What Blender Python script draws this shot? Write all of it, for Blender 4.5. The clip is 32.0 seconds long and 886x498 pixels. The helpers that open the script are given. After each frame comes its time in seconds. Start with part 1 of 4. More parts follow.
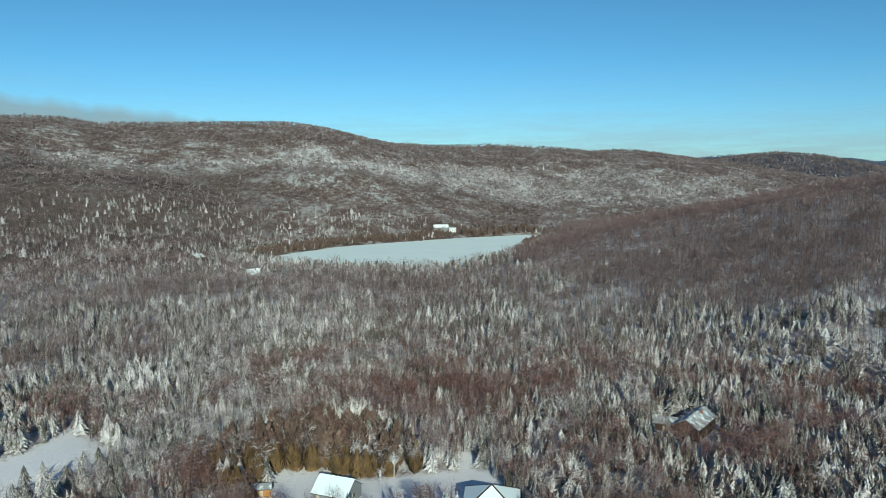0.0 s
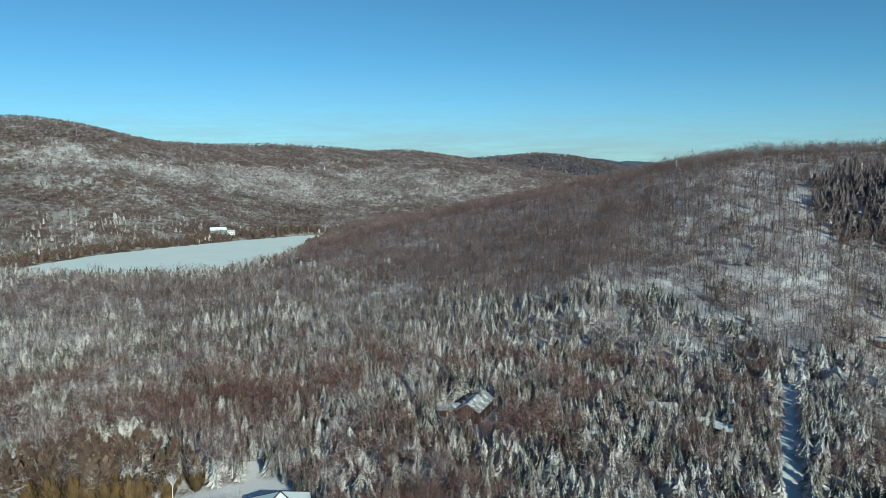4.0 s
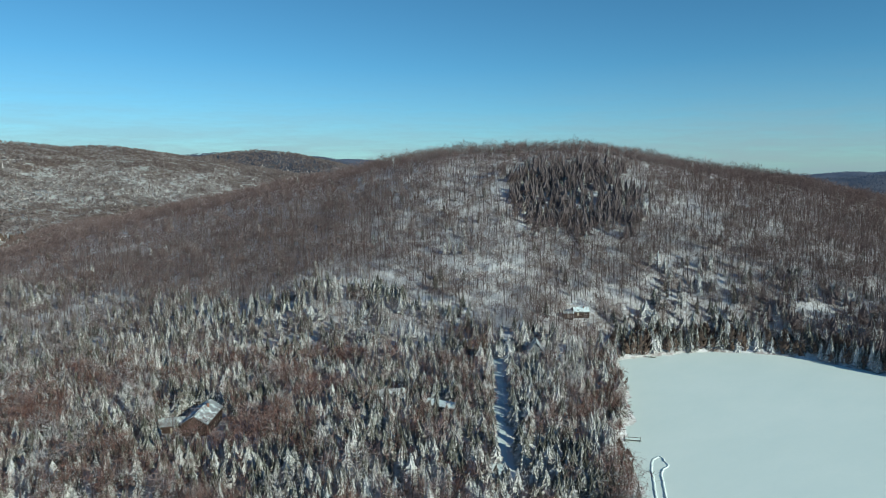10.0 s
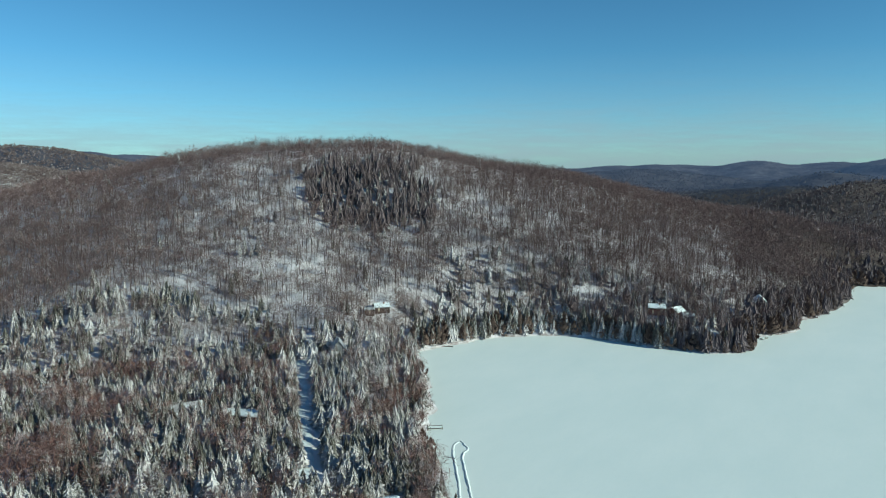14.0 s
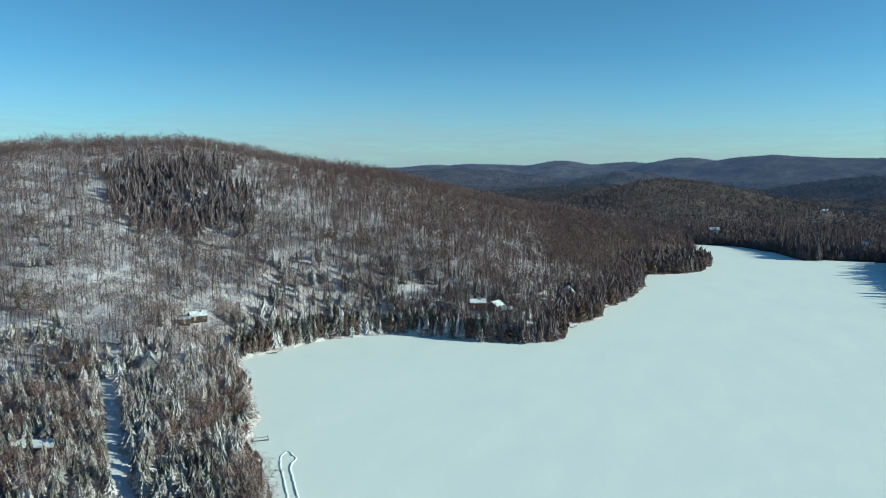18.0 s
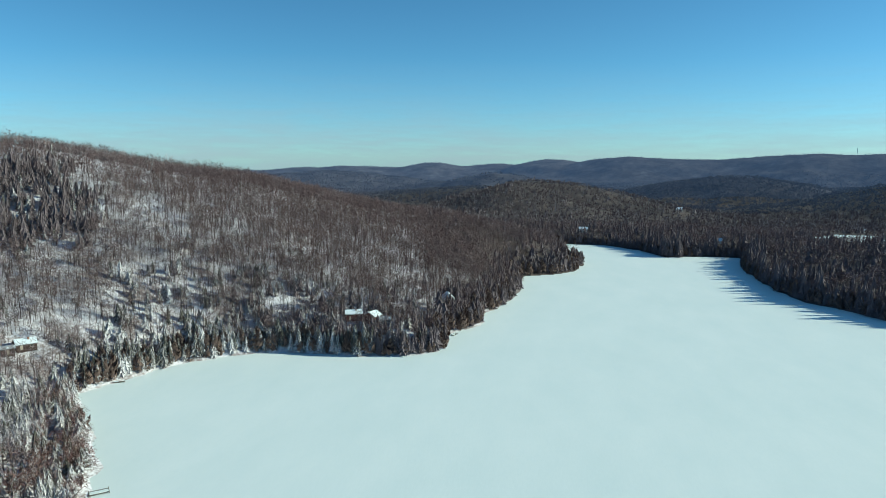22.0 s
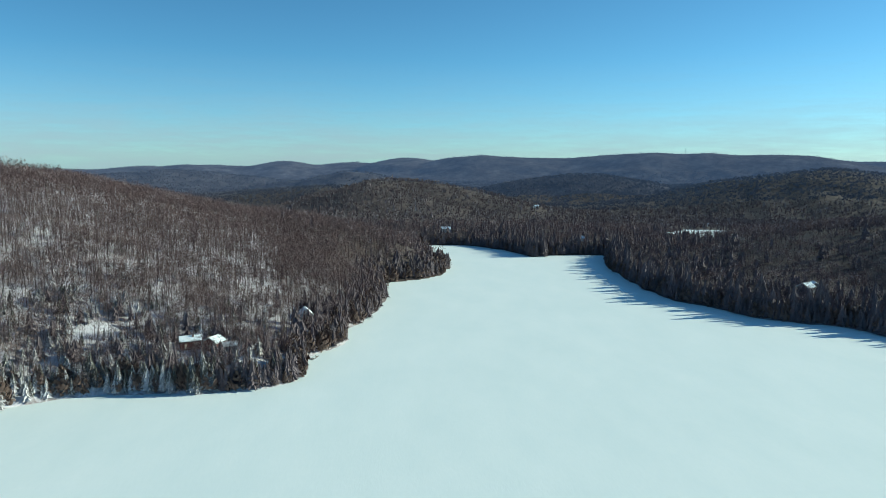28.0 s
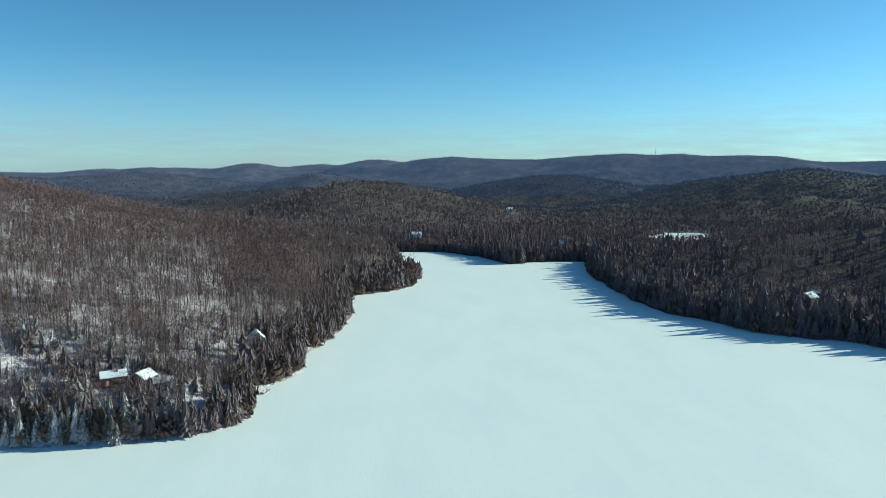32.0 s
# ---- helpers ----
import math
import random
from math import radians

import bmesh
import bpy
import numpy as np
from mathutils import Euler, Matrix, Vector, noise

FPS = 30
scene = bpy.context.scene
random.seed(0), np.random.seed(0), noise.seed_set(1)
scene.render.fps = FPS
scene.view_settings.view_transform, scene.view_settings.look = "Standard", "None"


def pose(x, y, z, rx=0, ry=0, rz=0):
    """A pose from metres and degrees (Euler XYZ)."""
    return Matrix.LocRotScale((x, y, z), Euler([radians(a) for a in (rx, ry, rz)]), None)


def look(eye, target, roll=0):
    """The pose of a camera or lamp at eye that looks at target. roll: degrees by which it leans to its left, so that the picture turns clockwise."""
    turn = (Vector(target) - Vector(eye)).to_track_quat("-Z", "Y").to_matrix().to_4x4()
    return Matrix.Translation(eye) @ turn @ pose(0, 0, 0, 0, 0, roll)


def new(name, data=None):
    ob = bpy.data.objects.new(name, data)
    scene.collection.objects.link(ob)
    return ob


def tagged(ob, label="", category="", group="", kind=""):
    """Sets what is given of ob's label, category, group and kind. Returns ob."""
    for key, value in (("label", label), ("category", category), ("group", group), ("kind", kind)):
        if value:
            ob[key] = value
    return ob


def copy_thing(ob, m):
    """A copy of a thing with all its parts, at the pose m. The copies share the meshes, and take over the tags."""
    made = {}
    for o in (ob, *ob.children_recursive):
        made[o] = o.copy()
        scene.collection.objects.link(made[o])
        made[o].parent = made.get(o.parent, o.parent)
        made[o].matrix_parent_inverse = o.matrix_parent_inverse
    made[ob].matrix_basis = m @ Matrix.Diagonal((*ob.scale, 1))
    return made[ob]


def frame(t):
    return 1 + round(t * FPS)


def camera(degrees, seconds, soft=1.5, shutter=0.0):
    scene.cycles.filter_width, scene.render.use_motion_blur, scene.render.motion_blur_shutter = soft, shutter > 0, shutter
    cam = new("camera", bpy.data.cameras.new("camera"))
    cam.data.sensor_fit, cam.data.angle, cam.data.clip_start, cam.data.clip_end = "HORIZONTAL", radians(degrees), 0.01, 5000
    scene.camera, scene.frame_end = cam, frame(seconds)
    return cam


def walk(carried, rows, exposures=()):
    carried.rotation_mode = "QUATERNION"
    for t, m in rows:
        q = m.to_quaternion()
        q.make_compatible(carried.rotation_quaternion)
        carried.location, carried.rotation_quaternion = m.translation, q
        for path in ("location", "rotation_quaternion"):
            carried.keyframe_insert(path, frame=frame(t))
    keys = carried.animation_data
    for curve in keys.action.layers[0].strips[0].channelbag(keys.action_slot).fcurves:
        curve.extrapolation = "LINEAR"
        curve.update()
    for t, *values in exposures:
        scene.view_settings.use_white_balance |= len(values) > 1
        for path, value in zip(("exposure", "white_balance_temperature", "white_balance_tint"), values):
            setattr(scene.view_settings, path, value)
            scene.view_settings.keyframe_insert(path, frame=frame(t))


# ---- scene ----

# ---- camera ----
cam = camera(64.94, 32.0, soft=0.85)
PATH = [
    (0.0, pose(0.00, 0.00, 99.86, 83.175, 0.035, -0.000)),
    (0.5, pose(-0.02, 0.11, 99.75, 83.194, 0.047, -2.671)),
    (1.0, pose(0.05, 0.15, 99.65, 83.190, 0.040, -5.388)),
    (1.5, pose(0.06, 0.24, 99.55, 83.189, 0.042, -8.126)),
    (2.0, pose(0.19, 0.41, 99.44, 83.184, 0.042, -10.456)),
    (2.5, pose(0.43, 0.61, 99.30, 83.197, 0.042, -12.318)),
    (3.0, pose(0.72, 0.84, 99.15, 83.198, 0.040, -14.108)),
    (3.5, pose(0.99, 1.05, 98.99, 83.182, 0.062, -15.914)),
    (5.5, pose(0.78, 1.31, 98.80, 83.141, 0.088, -23.404)),
    (6.0, pose(0.89, 1.36, 98.76, 83.112, 0.062, -25.401)),
    (6.5, pose(0.95, 1.47, 98.73, 83.114, 0.049, -27.442)),
    (7.0, pose(0.96, 1.65, 98.68, 83.127, 0.059, -29.461)),
    (7.5, pose(0.96, 1.83, 98.62, 83.134, 0.081, -31.464)),
    (8.0, pose(1.04, 1.88, 98.56, 83.127, 0.087, -33.230)),
    (8.5, pose(1.14, 1.90, 98.49, 83.101, 0.086, -34.922)),
    (9.0, pose(1.17, 1.96, 98.43, 83.058, 0.101, -36.681)),
    (9.5, pose(1.13, 2.03, 98.40, 83.017, 0.116, -38.485)),
    (10.0, pose(1.12, 2.03, 98.40, 82.956, 0.111, -40.259)),
    (10.5, pose(1.08, 1.99, 98.45, 82.903, 0.090, -42.116)),
    (11.0, pose(0.99, 1.90, 98.55, 82.846, 0.093, -44.088)),
    (11.5, pose(0.92, 1.77, 98.70, 82.819, 0.075, -46.108)),
    (12.0, pose(0.81, 1.65, 98.91, 82.776, 0.062, -48.182)),
    (12.5, pose(0.71, 1.56, 99.18, 82.713, 0.090, -50.315)),
    (13.0, pose(0.64, 1.52, 99.47, 82.667, 0.193, -52.507)),
    (13.5, pose(0.63, 1.50, 99.76, 82.572, 0.249, -54.724)),
    (14.0, pose(0.63, 1.52, 100.03, 82.517, 0.212, -56.822)),
    (14.5, pose(0.57, 1.52, 100.27, 82.486, 0.119, -58.777)),
    (16.5, pose(0.53, 1.44, 100.66, 82.369, -0.065, -65.962)),
    (17.0, pose(0.88, 1.85, 100.62, 82.332, -0.086, -67.949)),
    (17.5, pose(1.67, 2.18, 100.60, 82.386, -0.104, -69.771)),
    (18.0, pose(2.84, 2.58, 100.60, 82.421, -0.093, -71.306)),
    (18.5, pose(4.31, 3.19, 100.61, 82.465, -0.061, -72.888)),
    (19.0, pose(6.27, 3.87, 100.62, 82.481, -0.051, -74.389)),
    (19.5, pose(8.70, 4.65, 100.63, 82.505, -0.052, -75.696)),
    (20.0, pose(11.54, 5.54, 100.61, 82.534, -0.063, -77.043)),
    (20.5, pose(14.74, 6.46, 100.56, 82.565, -0.085, -78.283)),
    (21.0, pose(18.11, 7.46, 100.47, 82.552, -0.082, -79.476)),
    (21.5, pose(21.56, 8.49, 100.36, 82.578, -0.057, -80.644)),
    (22.0, pose(25.16, 9.42, 100.23, 82.586, -0.057, -81.766)),
    (22.5, pose(28.97, 10.24, 100.07, 82.590, -0.096, -82.740)),
    (23.0, pose(32.98, 11.03, 99.88, 82.589, -0.111, -83.518)),
    (23.5, pose(37.11, 11.85, 99.67, 82.600, -0.091, -84.165)),
    (24.0, pose(41.30, 12.67, 99.45, 82.600, -0.080, -84.810)),
    (24.5, pose(45.48, 13.45, 99.22, 82.602, -0.102, -85.390)),
    (25.0, pose(49.59, 14.25, 98.98, 82.580, -0.146, -86.119)),
    (25.5, pose(53.68, 15.04, 98.77, 82.594, -0.181, -87.632)),
    (27.5, pose(70.09, 16.54, 98.46, 82.510, -0.144, -92.751)),
    (28.0, pose(74.38, 16.64, 98.31, 82.506, -0.118, -93.628)),
    (28.5, pose(78.77, 16.65, 98.14, 82.495, -0.112, -94.463)),
    (29.0, pose(83.33, 16.64, 97.97, 82.482, -0.091, -95.107)),
    (29.5, pose(88.18, 16.60, 97.82, 82.477, -0.066, -95.424)),
    (30.0, pose(93.51, 16.46, 97.69, 82.457, -0.047, -95.671)),
    (30.5, pose(99.50, 16.09, 97.61, 82.455, -0.025, -95.879)),
    (31.0, pose(106.18, 15.45, 97.58, 82.504, 0.011, -95.993)),
    (31.5, pose(113.32, 14.64, 97.58, 82.562, 0.055, -96.023)),
    (32.0, pose(120.67, 13.73, 97.59, 82.649, 0.082, -96.082)),
]
EXPOSURES = [(0.0, 0.17, 6050, -17), (4.0, 0.15, 6020, -17), (9.0, 0.15, 5970, -17), (14.0, 0.22, 5950, -18), (20.0, 0.4, 5970, -18), (32.0, 0.49, 6040, -17)]
walk(cam, PATH, EXPOSURES)

# ---- world, sun, exposure ----
SUN_HEADING, SUN_HEIGHT = 170.0, 22.5
world = bpy.data.worlds.new("winter_sky")
scene.world = world
world.use_nodes = True
wn, wl = world.node_tree.nodes, world.node_tree.links
sky = wn.new("ShaderNodeTexSky")
sky.sky_type = "NISHITA"
sky.sun_disc = False
sky.sun_elevation, sky.sun_rotation = radians(SUN_HEIGHT), radians(SUN_HEADING)
sky.altitude, sky.air_density, sky.dust_density, sky.ozone_density = 300, 0.68, 0.2, 5.0
wn["Background"].inputs["Strength"].default_value = 0.101
tone = wn.new("ShaderNodeMix")
tone.data_type, tone.blend_type = "RGBA", "MULTIPLY"
tone.inputs[0].default_value = 1.0
tone.inputs[7].default_value = (0.86, 0.99, 0.975, 1)
wl.new(sky.outputs["Color"], tone.inputs[6])
wl.new(tone.outputs[2], wn["Background"].inputs["Color"])
lamp = bpy.data.lights.new("sun", "SUN")
lamp.energy, lamp.angle, lamp.color = 4.2, radians(0.5), (1.0, 0.93, 0.82)
sun_way = Vector((math.sin(radians(SUN_HEADING)) * math.cos(radians(SUN_HEIGHT)),
                  math.cos(radians(SUN_HEADING)) * math.cos(radians(SUN_HEIGHT)), math.sin(radians(SUN_HEIGHT))))
sun = new("sun", lamp)
sun.matrix_world = look(sun_way * 500, (0, 0, 0))

# ---- materials ----


class Nodes:
    """A short way to write a node material."""

    def __init__(self, name, roughness=0.8, metallic=0.0, specular=0.3):
        self.mat = bpy.data.materials.new(name)
        self.mat.use_nodes = True
        self.tree = self.mat.node_tree
        self.bsdf = self.tree.nodes["Principled BSDF"]
        self.bsdf.inputs["Roughness"].default_value = roughness
        self.bsdf.inputs["Metallic"].default_value = metallic
        self.bsdf.inputs["Specular IOR Level"].default_value = specular

    def node(self, kind, **values):
        n = self.tree.nodes.new(kind)
        for key, v in values.items():
            n.inputs[key].default_value = v
        return n

    def link(self, a, b):
        self.tree.links.new(a, b)

    def place(self, scale=(1, 1, 1), world_space=True):
        src = self.node("ShaderNodeNewGeometry").outputs["Position"] if world_space else self.node("ShaderNodeTexCoord").outputs["Object"]
        m = self.node("ShaderNodeMapping")
        m.inputs["Scale"].default_value = scale
        self.link(src, m.inputs["Vector"])
        return m.outputs["Vector"]

    def noise(self, scale, detail=4, rough=0.55, stretch=(1, 1, 1), world_space=True):
        n = self.node("ShaderNodeTexNoise", Scale=scale, Detail=detail, Roughness=rough)
        self.link(self.place(stretch, world_space), n.inputs["Vector"])
        return n.outputs["Fac"]

    def ramp(self, fac, *stops):
        r = self.node("ShaderNodeValToRGB")
        while len(r.color_ramp.elements) < len(stops):
            r.color_ramp.elements.new(0.5)
        for e, (p, c) in zip(r.color_ramp.elements, stops):
            e.position, e.color = p, (c, c, c, 1) if isinstance(c, (int, float)) else (*c, 1)
        self.link(fac, r.inputs["Fac"])
        return r.outputs["Color"]

    def mix(self, fac, a, b, how="MIX"):
        m = self.node("ShaderNodeMix")
        m.data_type, m.blend_type = "RGBA", how
        for src, i in ((fac, 0), (a, 6), (b, 7)):
            if isinstance(src, (int, float)):
                m.inputs[i].default_value = src if i == 0 else (src, src, src, 1)
            elif isinstance(src, tuple):
                m.inputs[i].default_value = (*src, 1)
            else:
                self.link(src, m.inputs[i])
        return m.outputs[2]

    def math(self, op, a, b=0.0):
        m = self.node("ShaderNodeMath")
        m.operation = op
        for src, i in ((a, 0), (b, 1)):
            if isinstance(src, (int, float)):
                m.inputs[i].default_value = src
            else:
                self.link(src, m.inputs[i])
        return m.outputs[0]

    def up(self):
        s = self.node("ShaderNodeSeparateXYZ")
        self.link(self.node("ShaderNodeNewGeometry").outputs["Normal"], s.inputs[0])
        return s.outputs["Z"]

    def attribute(self, name):
        a = self.node("ShaderNodeAttribute")
        a.attribute_name = name
        return a.outputs["Fac"]

    def island(self):
        return self.node("ShaderNodeNewGeometry").outputs["Random Per Island"]

    def each(self):
        return self.node("ShaderNodeObjectInfo").outputs["Random"]

    def tone(self):
        """A number of each tree's own."""
        return self.math("FRACT", self.math("ADD", self.attribute("tone"), self.each()))

    def color(self, c):
        if isinstance(c, tuple):
            self.bsdf.inputs["Base Color"].default_value = (*c, 1)
        else:
            self.link(c, self.bsdf.inputs["Base Color"])
        return self

    def bump(self, height, strength=0.4, distance=0.1):
        b = self.node("ShaderNodeBump", Strength=strength, Distance=distance)
        self.link(height, b.inputs["Height"])
        self.link(b.outputs["Normal"], self.bsdf.inputs["Normal"])
        return self


SNOW = (0.80, 0.83, 0.86)


def lake_snow():
    m = Nodes("wind_packed_snow", 0.75, specular=0.2)
    drift = m.noise(0.02, 5, 0.6, (1, 2.2, 1))
    fine = m.noise(0.35, 4, 0.6, (1, 2.5, 1))
    c = m.ramp(drift, (0.3, (0.78, 0.82, 0.81)), (0.7, (0.84, 0.86, 0.845)))
    c = m.mix(m.ramp(fine, (0.45, 0.0), (0.8, 0.25)), c, (0.75, 0.79, 0.79))
    return m.color(c).bump(fine, 0.15, 0.25).mat


def ground_mat():
    m = Nodes("snowy_forest_floor", 0.85, specular=0.15)
    patch = m.noise(0.06, 5, 0.6)
    fine = m.noise(0.9, 4, 0.65)
    # forest snow is warmed and litter widened, partly standing in for shade
    litter_shade = m.ramp(fine, (0.3, (0.11, 0.070, 0.06)), (0.7, (0.23, 0.16, 0.145)))
    bare = m.ramp(m.math("ADD", m.math("MULTIPLY", patch, 0.5), m.math("MULTIPLY", fine, 0.5)), (0.45, 0.0), (0.59, 0.88))
    bare = m.math("MULTIPLY", bare, m.math("SUBTRACT", 1.0, m.attribute("open")))
    floor = m.mix(bare, (0.83, 0.77, 0.80), litter_shade)
    # thick brushwood on the distant slopes, with snow between the stems
    stems = m.math("ADD", m.math("MULTIPLY", m.noise(0.11, 5, 0.75, (1, 1, 0.4)), 0.5), m.math("MULTIPLY", m.noise(0.02, 5, 0.6, (1, 1, 0.4)), 0.5))
    brush = m.ramp(stems, (0.42, (0.10, 0.066, 0.058)), (0.50, (0.165, 0.115, 0.10)), (0.59, (0.46, 0.44, 0.44)))
    thick = m.ramp(m.noise(0.12, 6, 0.75), (0.4, (0.075, 0.058, 0.053)), (0.62, (0.135, 0.10, 0.09)), (0.75, (0.22, 0.19, 0.185)))
    brush = m.mix(m.attribute("dense"), brush, thick)
    brush = m.mix(m.attribute("rime"), brush, m.ramp(stems, (0.36, (0.20, 0.17, 0.17)), (0.50, (0.45, 0.42, 0.43)), (0.60, (0.72, 0.70, 0.72))))
    return m.color(m.mix(m.attribute("brush"), floor, brush)).bump(fine, 0.5, 0.4).mat


def haze_glow_mat(name):
    """Far woods as a backdrop that glows faintly blue, to stand in for haze."""
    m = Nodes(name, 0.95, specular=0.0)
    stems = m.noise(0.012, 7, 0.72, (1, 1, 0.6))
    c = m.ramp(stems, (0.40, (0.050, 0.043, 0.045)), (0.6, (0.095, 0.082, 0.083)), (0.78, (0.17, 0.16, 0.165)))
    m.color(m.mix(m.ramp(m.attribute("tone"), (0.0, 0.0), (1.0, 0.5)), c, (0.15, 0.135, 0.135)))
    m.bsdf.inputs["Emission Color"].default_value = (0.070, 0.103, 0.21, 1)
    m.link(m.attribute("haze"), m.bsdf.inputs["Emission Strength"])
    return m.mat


def twig_mat(name, *tones):
    """Bare crowns: each tree in its own tone, from the darkest to the palest, with twigs that differ a little."""
    m = Nodes(name, 0.9, specular=0.1)
    own = m.math("ADD", m.math("MULTIPLY", m.tone(), 0.75), m.math("MULTIPLY", m.island(), 0.25))
    c = m.ramp(own, *tones)
    c = m.mix(m.ramp(m.island(), (0.0, 0.55), (0.35, 0.0)), c, (0.05, 0.032, 0.032))
    return m.color(c).mat


def bark_mat():
    m = Nodes("grey_bark", 0.95, specular=0.1)
    n = m.noise(1.5, 4, 0.6, (1, 1, 0.2))
    return m.color(m.ramp(n, (0.3, (0.055, 0.041, 0.039)), (0.7, (0.16, 0.122, 0.116)))).bump(n, 0.6, 0.05).mat


def spruce_mat(name, snowy=0.5, base=(0.040, 0.038, 0.029)):
    """Dark needles with snow lying on the boughs."""
    m = Nodes(name, 0.85, specular=0.15)
    green = m.ramp(m.noise(0.12, 3), (0.35, base), (0.65, tuple(1.75 * c for c in base)))
    green = m.mix(m.ramp(m.noise(2.2, 3), (0.4, 0.0), (0.7, 0.5)), green, (0.115, 0.088, 0.082))
    load = m.math("ADD", m.math("MULTIPLY", m.noise(3.2, 3, 0.75, (1, 1, 1.4)), 1.25), m.math("MULTIPLY", m.noise(0.05, 3), 0.45))
    load = m.math("ADD", load, m.math("MULTIPLY", m.up(), 0.25))
    load = m.math("ADD", load, m.math("MULTIPLY", m.math("SUBTRACT", m.tone(), 0.5), 0.16))
    edge = 1.20 - 0.36 * snowy
    fac = m.ramp(load, (edge - 0.09, 0.0), (min(edge + 0.09, 1.0), 0.85))
    return m.color(m.mix(fac, green, (0.79, 0.73, 0.75))).mat


def cedar_mat(name="olive_cedar_foliage", dark=(0.07, 0.050, 0.028), mid=(0.135, 0.088, 0.046), light=(0.23, 0.14, 0.066)):
    m = Nodes(name, 0.85, specular=0.15)
    c = m.ramp(m.noise(0.25, 4), (0.3, dark), (0.48, mid), (0.68, light))
    load = m.math("ADD", m.noise(1.4, 4, 0.7), m.math("MULTIPLY", m.up(), 0.12))
    return m.color(m.mix(m.ramp(load, (0.70, 0.0), (0.8, 0.9)), c, SNOW)).mat


def far_wood_mat(name, dark, mid, light):
    """Far hardwood stands, crown by crown."""
    m = Nodes(name, 0.95, specular=0.05)
    own = m.math("ADD", m.math("MULTIPLY", m.tone(), 0.65), m.math("MULTIPLY", m.island(), 0.35))
    c = m.ramp(own, (0.1, dark), (0.6, mid), (0.92, light))
    stand = m.ramp(m.noise(0.009, 4, 0.6), (0.38, 0.0), (0.62, 0.55))
    return m.color(m.mix(stand, c, m.mix(0.55, c, dark))).mat


M_LAKE, M_GROUND, M_BARK, M_CEDAR, M_FAR = lake_snow(), ground_mat(), bark_mat(), cedar_mat(), far_wood_mat("distant_woodland", (0.105, 0.075, 0.075), (0.18, 0.14, 0.14), (0.33, 0.28, 0.29))
# second needles: less snow, which partly puts the banks' shade into their colour
M_SPRUCE, M_DARK_SHADE = spruce_mat("snowy_spruce_needles", 0.49, (0.055, 0.052, 0.043)), spruce_mat("dark_and_shaded_spruce_needles", 0.27, (0.100, 0.078, 0.084))
M_TWIG = twig_mat("bare_twigs", (0.05, (0.095, 0.042, 0.036)), (0.40, (0.185, 0.092, 0.078)), (0.72, (0.265, 0.16, 0.148)), (0.95, (0.44, 0.34, 0.35)))
M_STEM = twig_mat("hillside_twigs", (0.05, (0.11, 0.066, 0.062)), (0.45, (0.18, 0.120, 0.118)), (0.80, (0.25, 0.18, 0.182)), (0.97, (0.46, 0.38, 0.40)))
M_FAR_RIME = far_wood_mat("distant_rimed_woodland", (0.14, 0.105, 0.10), (0.40, 0.345, 0.345), (0.74, 0.68, 0.69))
M_SHORE = cedar_mat("brown_shore_cedar", (0.085, 0.060, 0.052), (0.135, 0.092, 0.078), (0.20, 0.135, 0.11))
M_RIME = twig_mat("snow_lined_limbs", (0.0, (0.30, 0.27, 0.27)), (0.4, (0.60, 0.56, 0.57)), (0.9, (0.78, 0.75, 0.77)))
M_FROST = twig_mat("snow_lined_twigs", (0.0, (0.19, 0.14, 0.14)), (0.45, (0.40, 0.34, 0.35)), (0.9, (0.70, 0.62, 0.65)))
M_HAZE_GLOW = haze_glow_mat("haze_glow_woodland")

# ---- the lie of the land ----


def polar(heading, far):
    """A place by its heading from the start of the flight, clockwise from +y, and its distance."""
    return far * math.sin(radians(heading)), far * math.cos(radians(heading))


LAKE = [(150, 92), (130, 40), (125, -60), (160, -170), (250, -260), (350, -300), (425, -270), (436, -252), (460, -245), (466, -226), (486, -202),
        (517, -190), (536, -174), (572, -169), (608, -168), (680, -172), (735, -184), (764, -198), (768, -160), (766, -134), (756, -116), (804, -98), (824, -84), (852, -60),
        (856, -14), (770, -12), (700, -30), (655, -18), (636, -3), (620, 26), (606, 29), (548, 27), (497, 36), (470, 47), (438, 46),
        (410, 63), (390, 60), (374, 62), (364, 82), (361, 108), (363, 138), (358, 160), (340, 183), (288, 207), (230, 156), (203, 142), (178, 119)]
POND_NORTH = [(-200, 712), (-182, 731), (-165, 765), (-124, 824), (-60, 873), (12, 921), (91, 958), (165, 984), (110, 850), (60, 720), (0, 640), (-70, 640), (-140, 670)]
POND_EAST = [(893, -305), (925, -350), (915, -385), (865, -382), (842, -369), (846, -320)]
LAKE_Z, NORTH_Z, EAST_Z = 0.0, 4.0, 8.5


def shore_distance(x, y, outline):
    """Metres from an outline, negative inside it."""
    d2, inside = np.full(x.shape, 1e12), np.zeros(x.shape, bool)
    for (ax, ay), (bx, by) in zip(outline, outline[1:] + outline[:1]):
        ex, ey = bx - ax, by - ay
        t = np.clip(((x - ax) * ex + (y - ay) * ey) / (ex * ex + ey * ey), 0, 1)
        d2 = np.minimum(d2, (x - ax - t * ex) ** 2 + (y - ay - t * ey) ** 2)
        if ay != by:
            inside ^= ((ay > y) != (by > y)) & (x < ex * (y - ay) / (by - ay) + ax)
    return np.where(inside, -1, 1) * np.sqrt(d2)


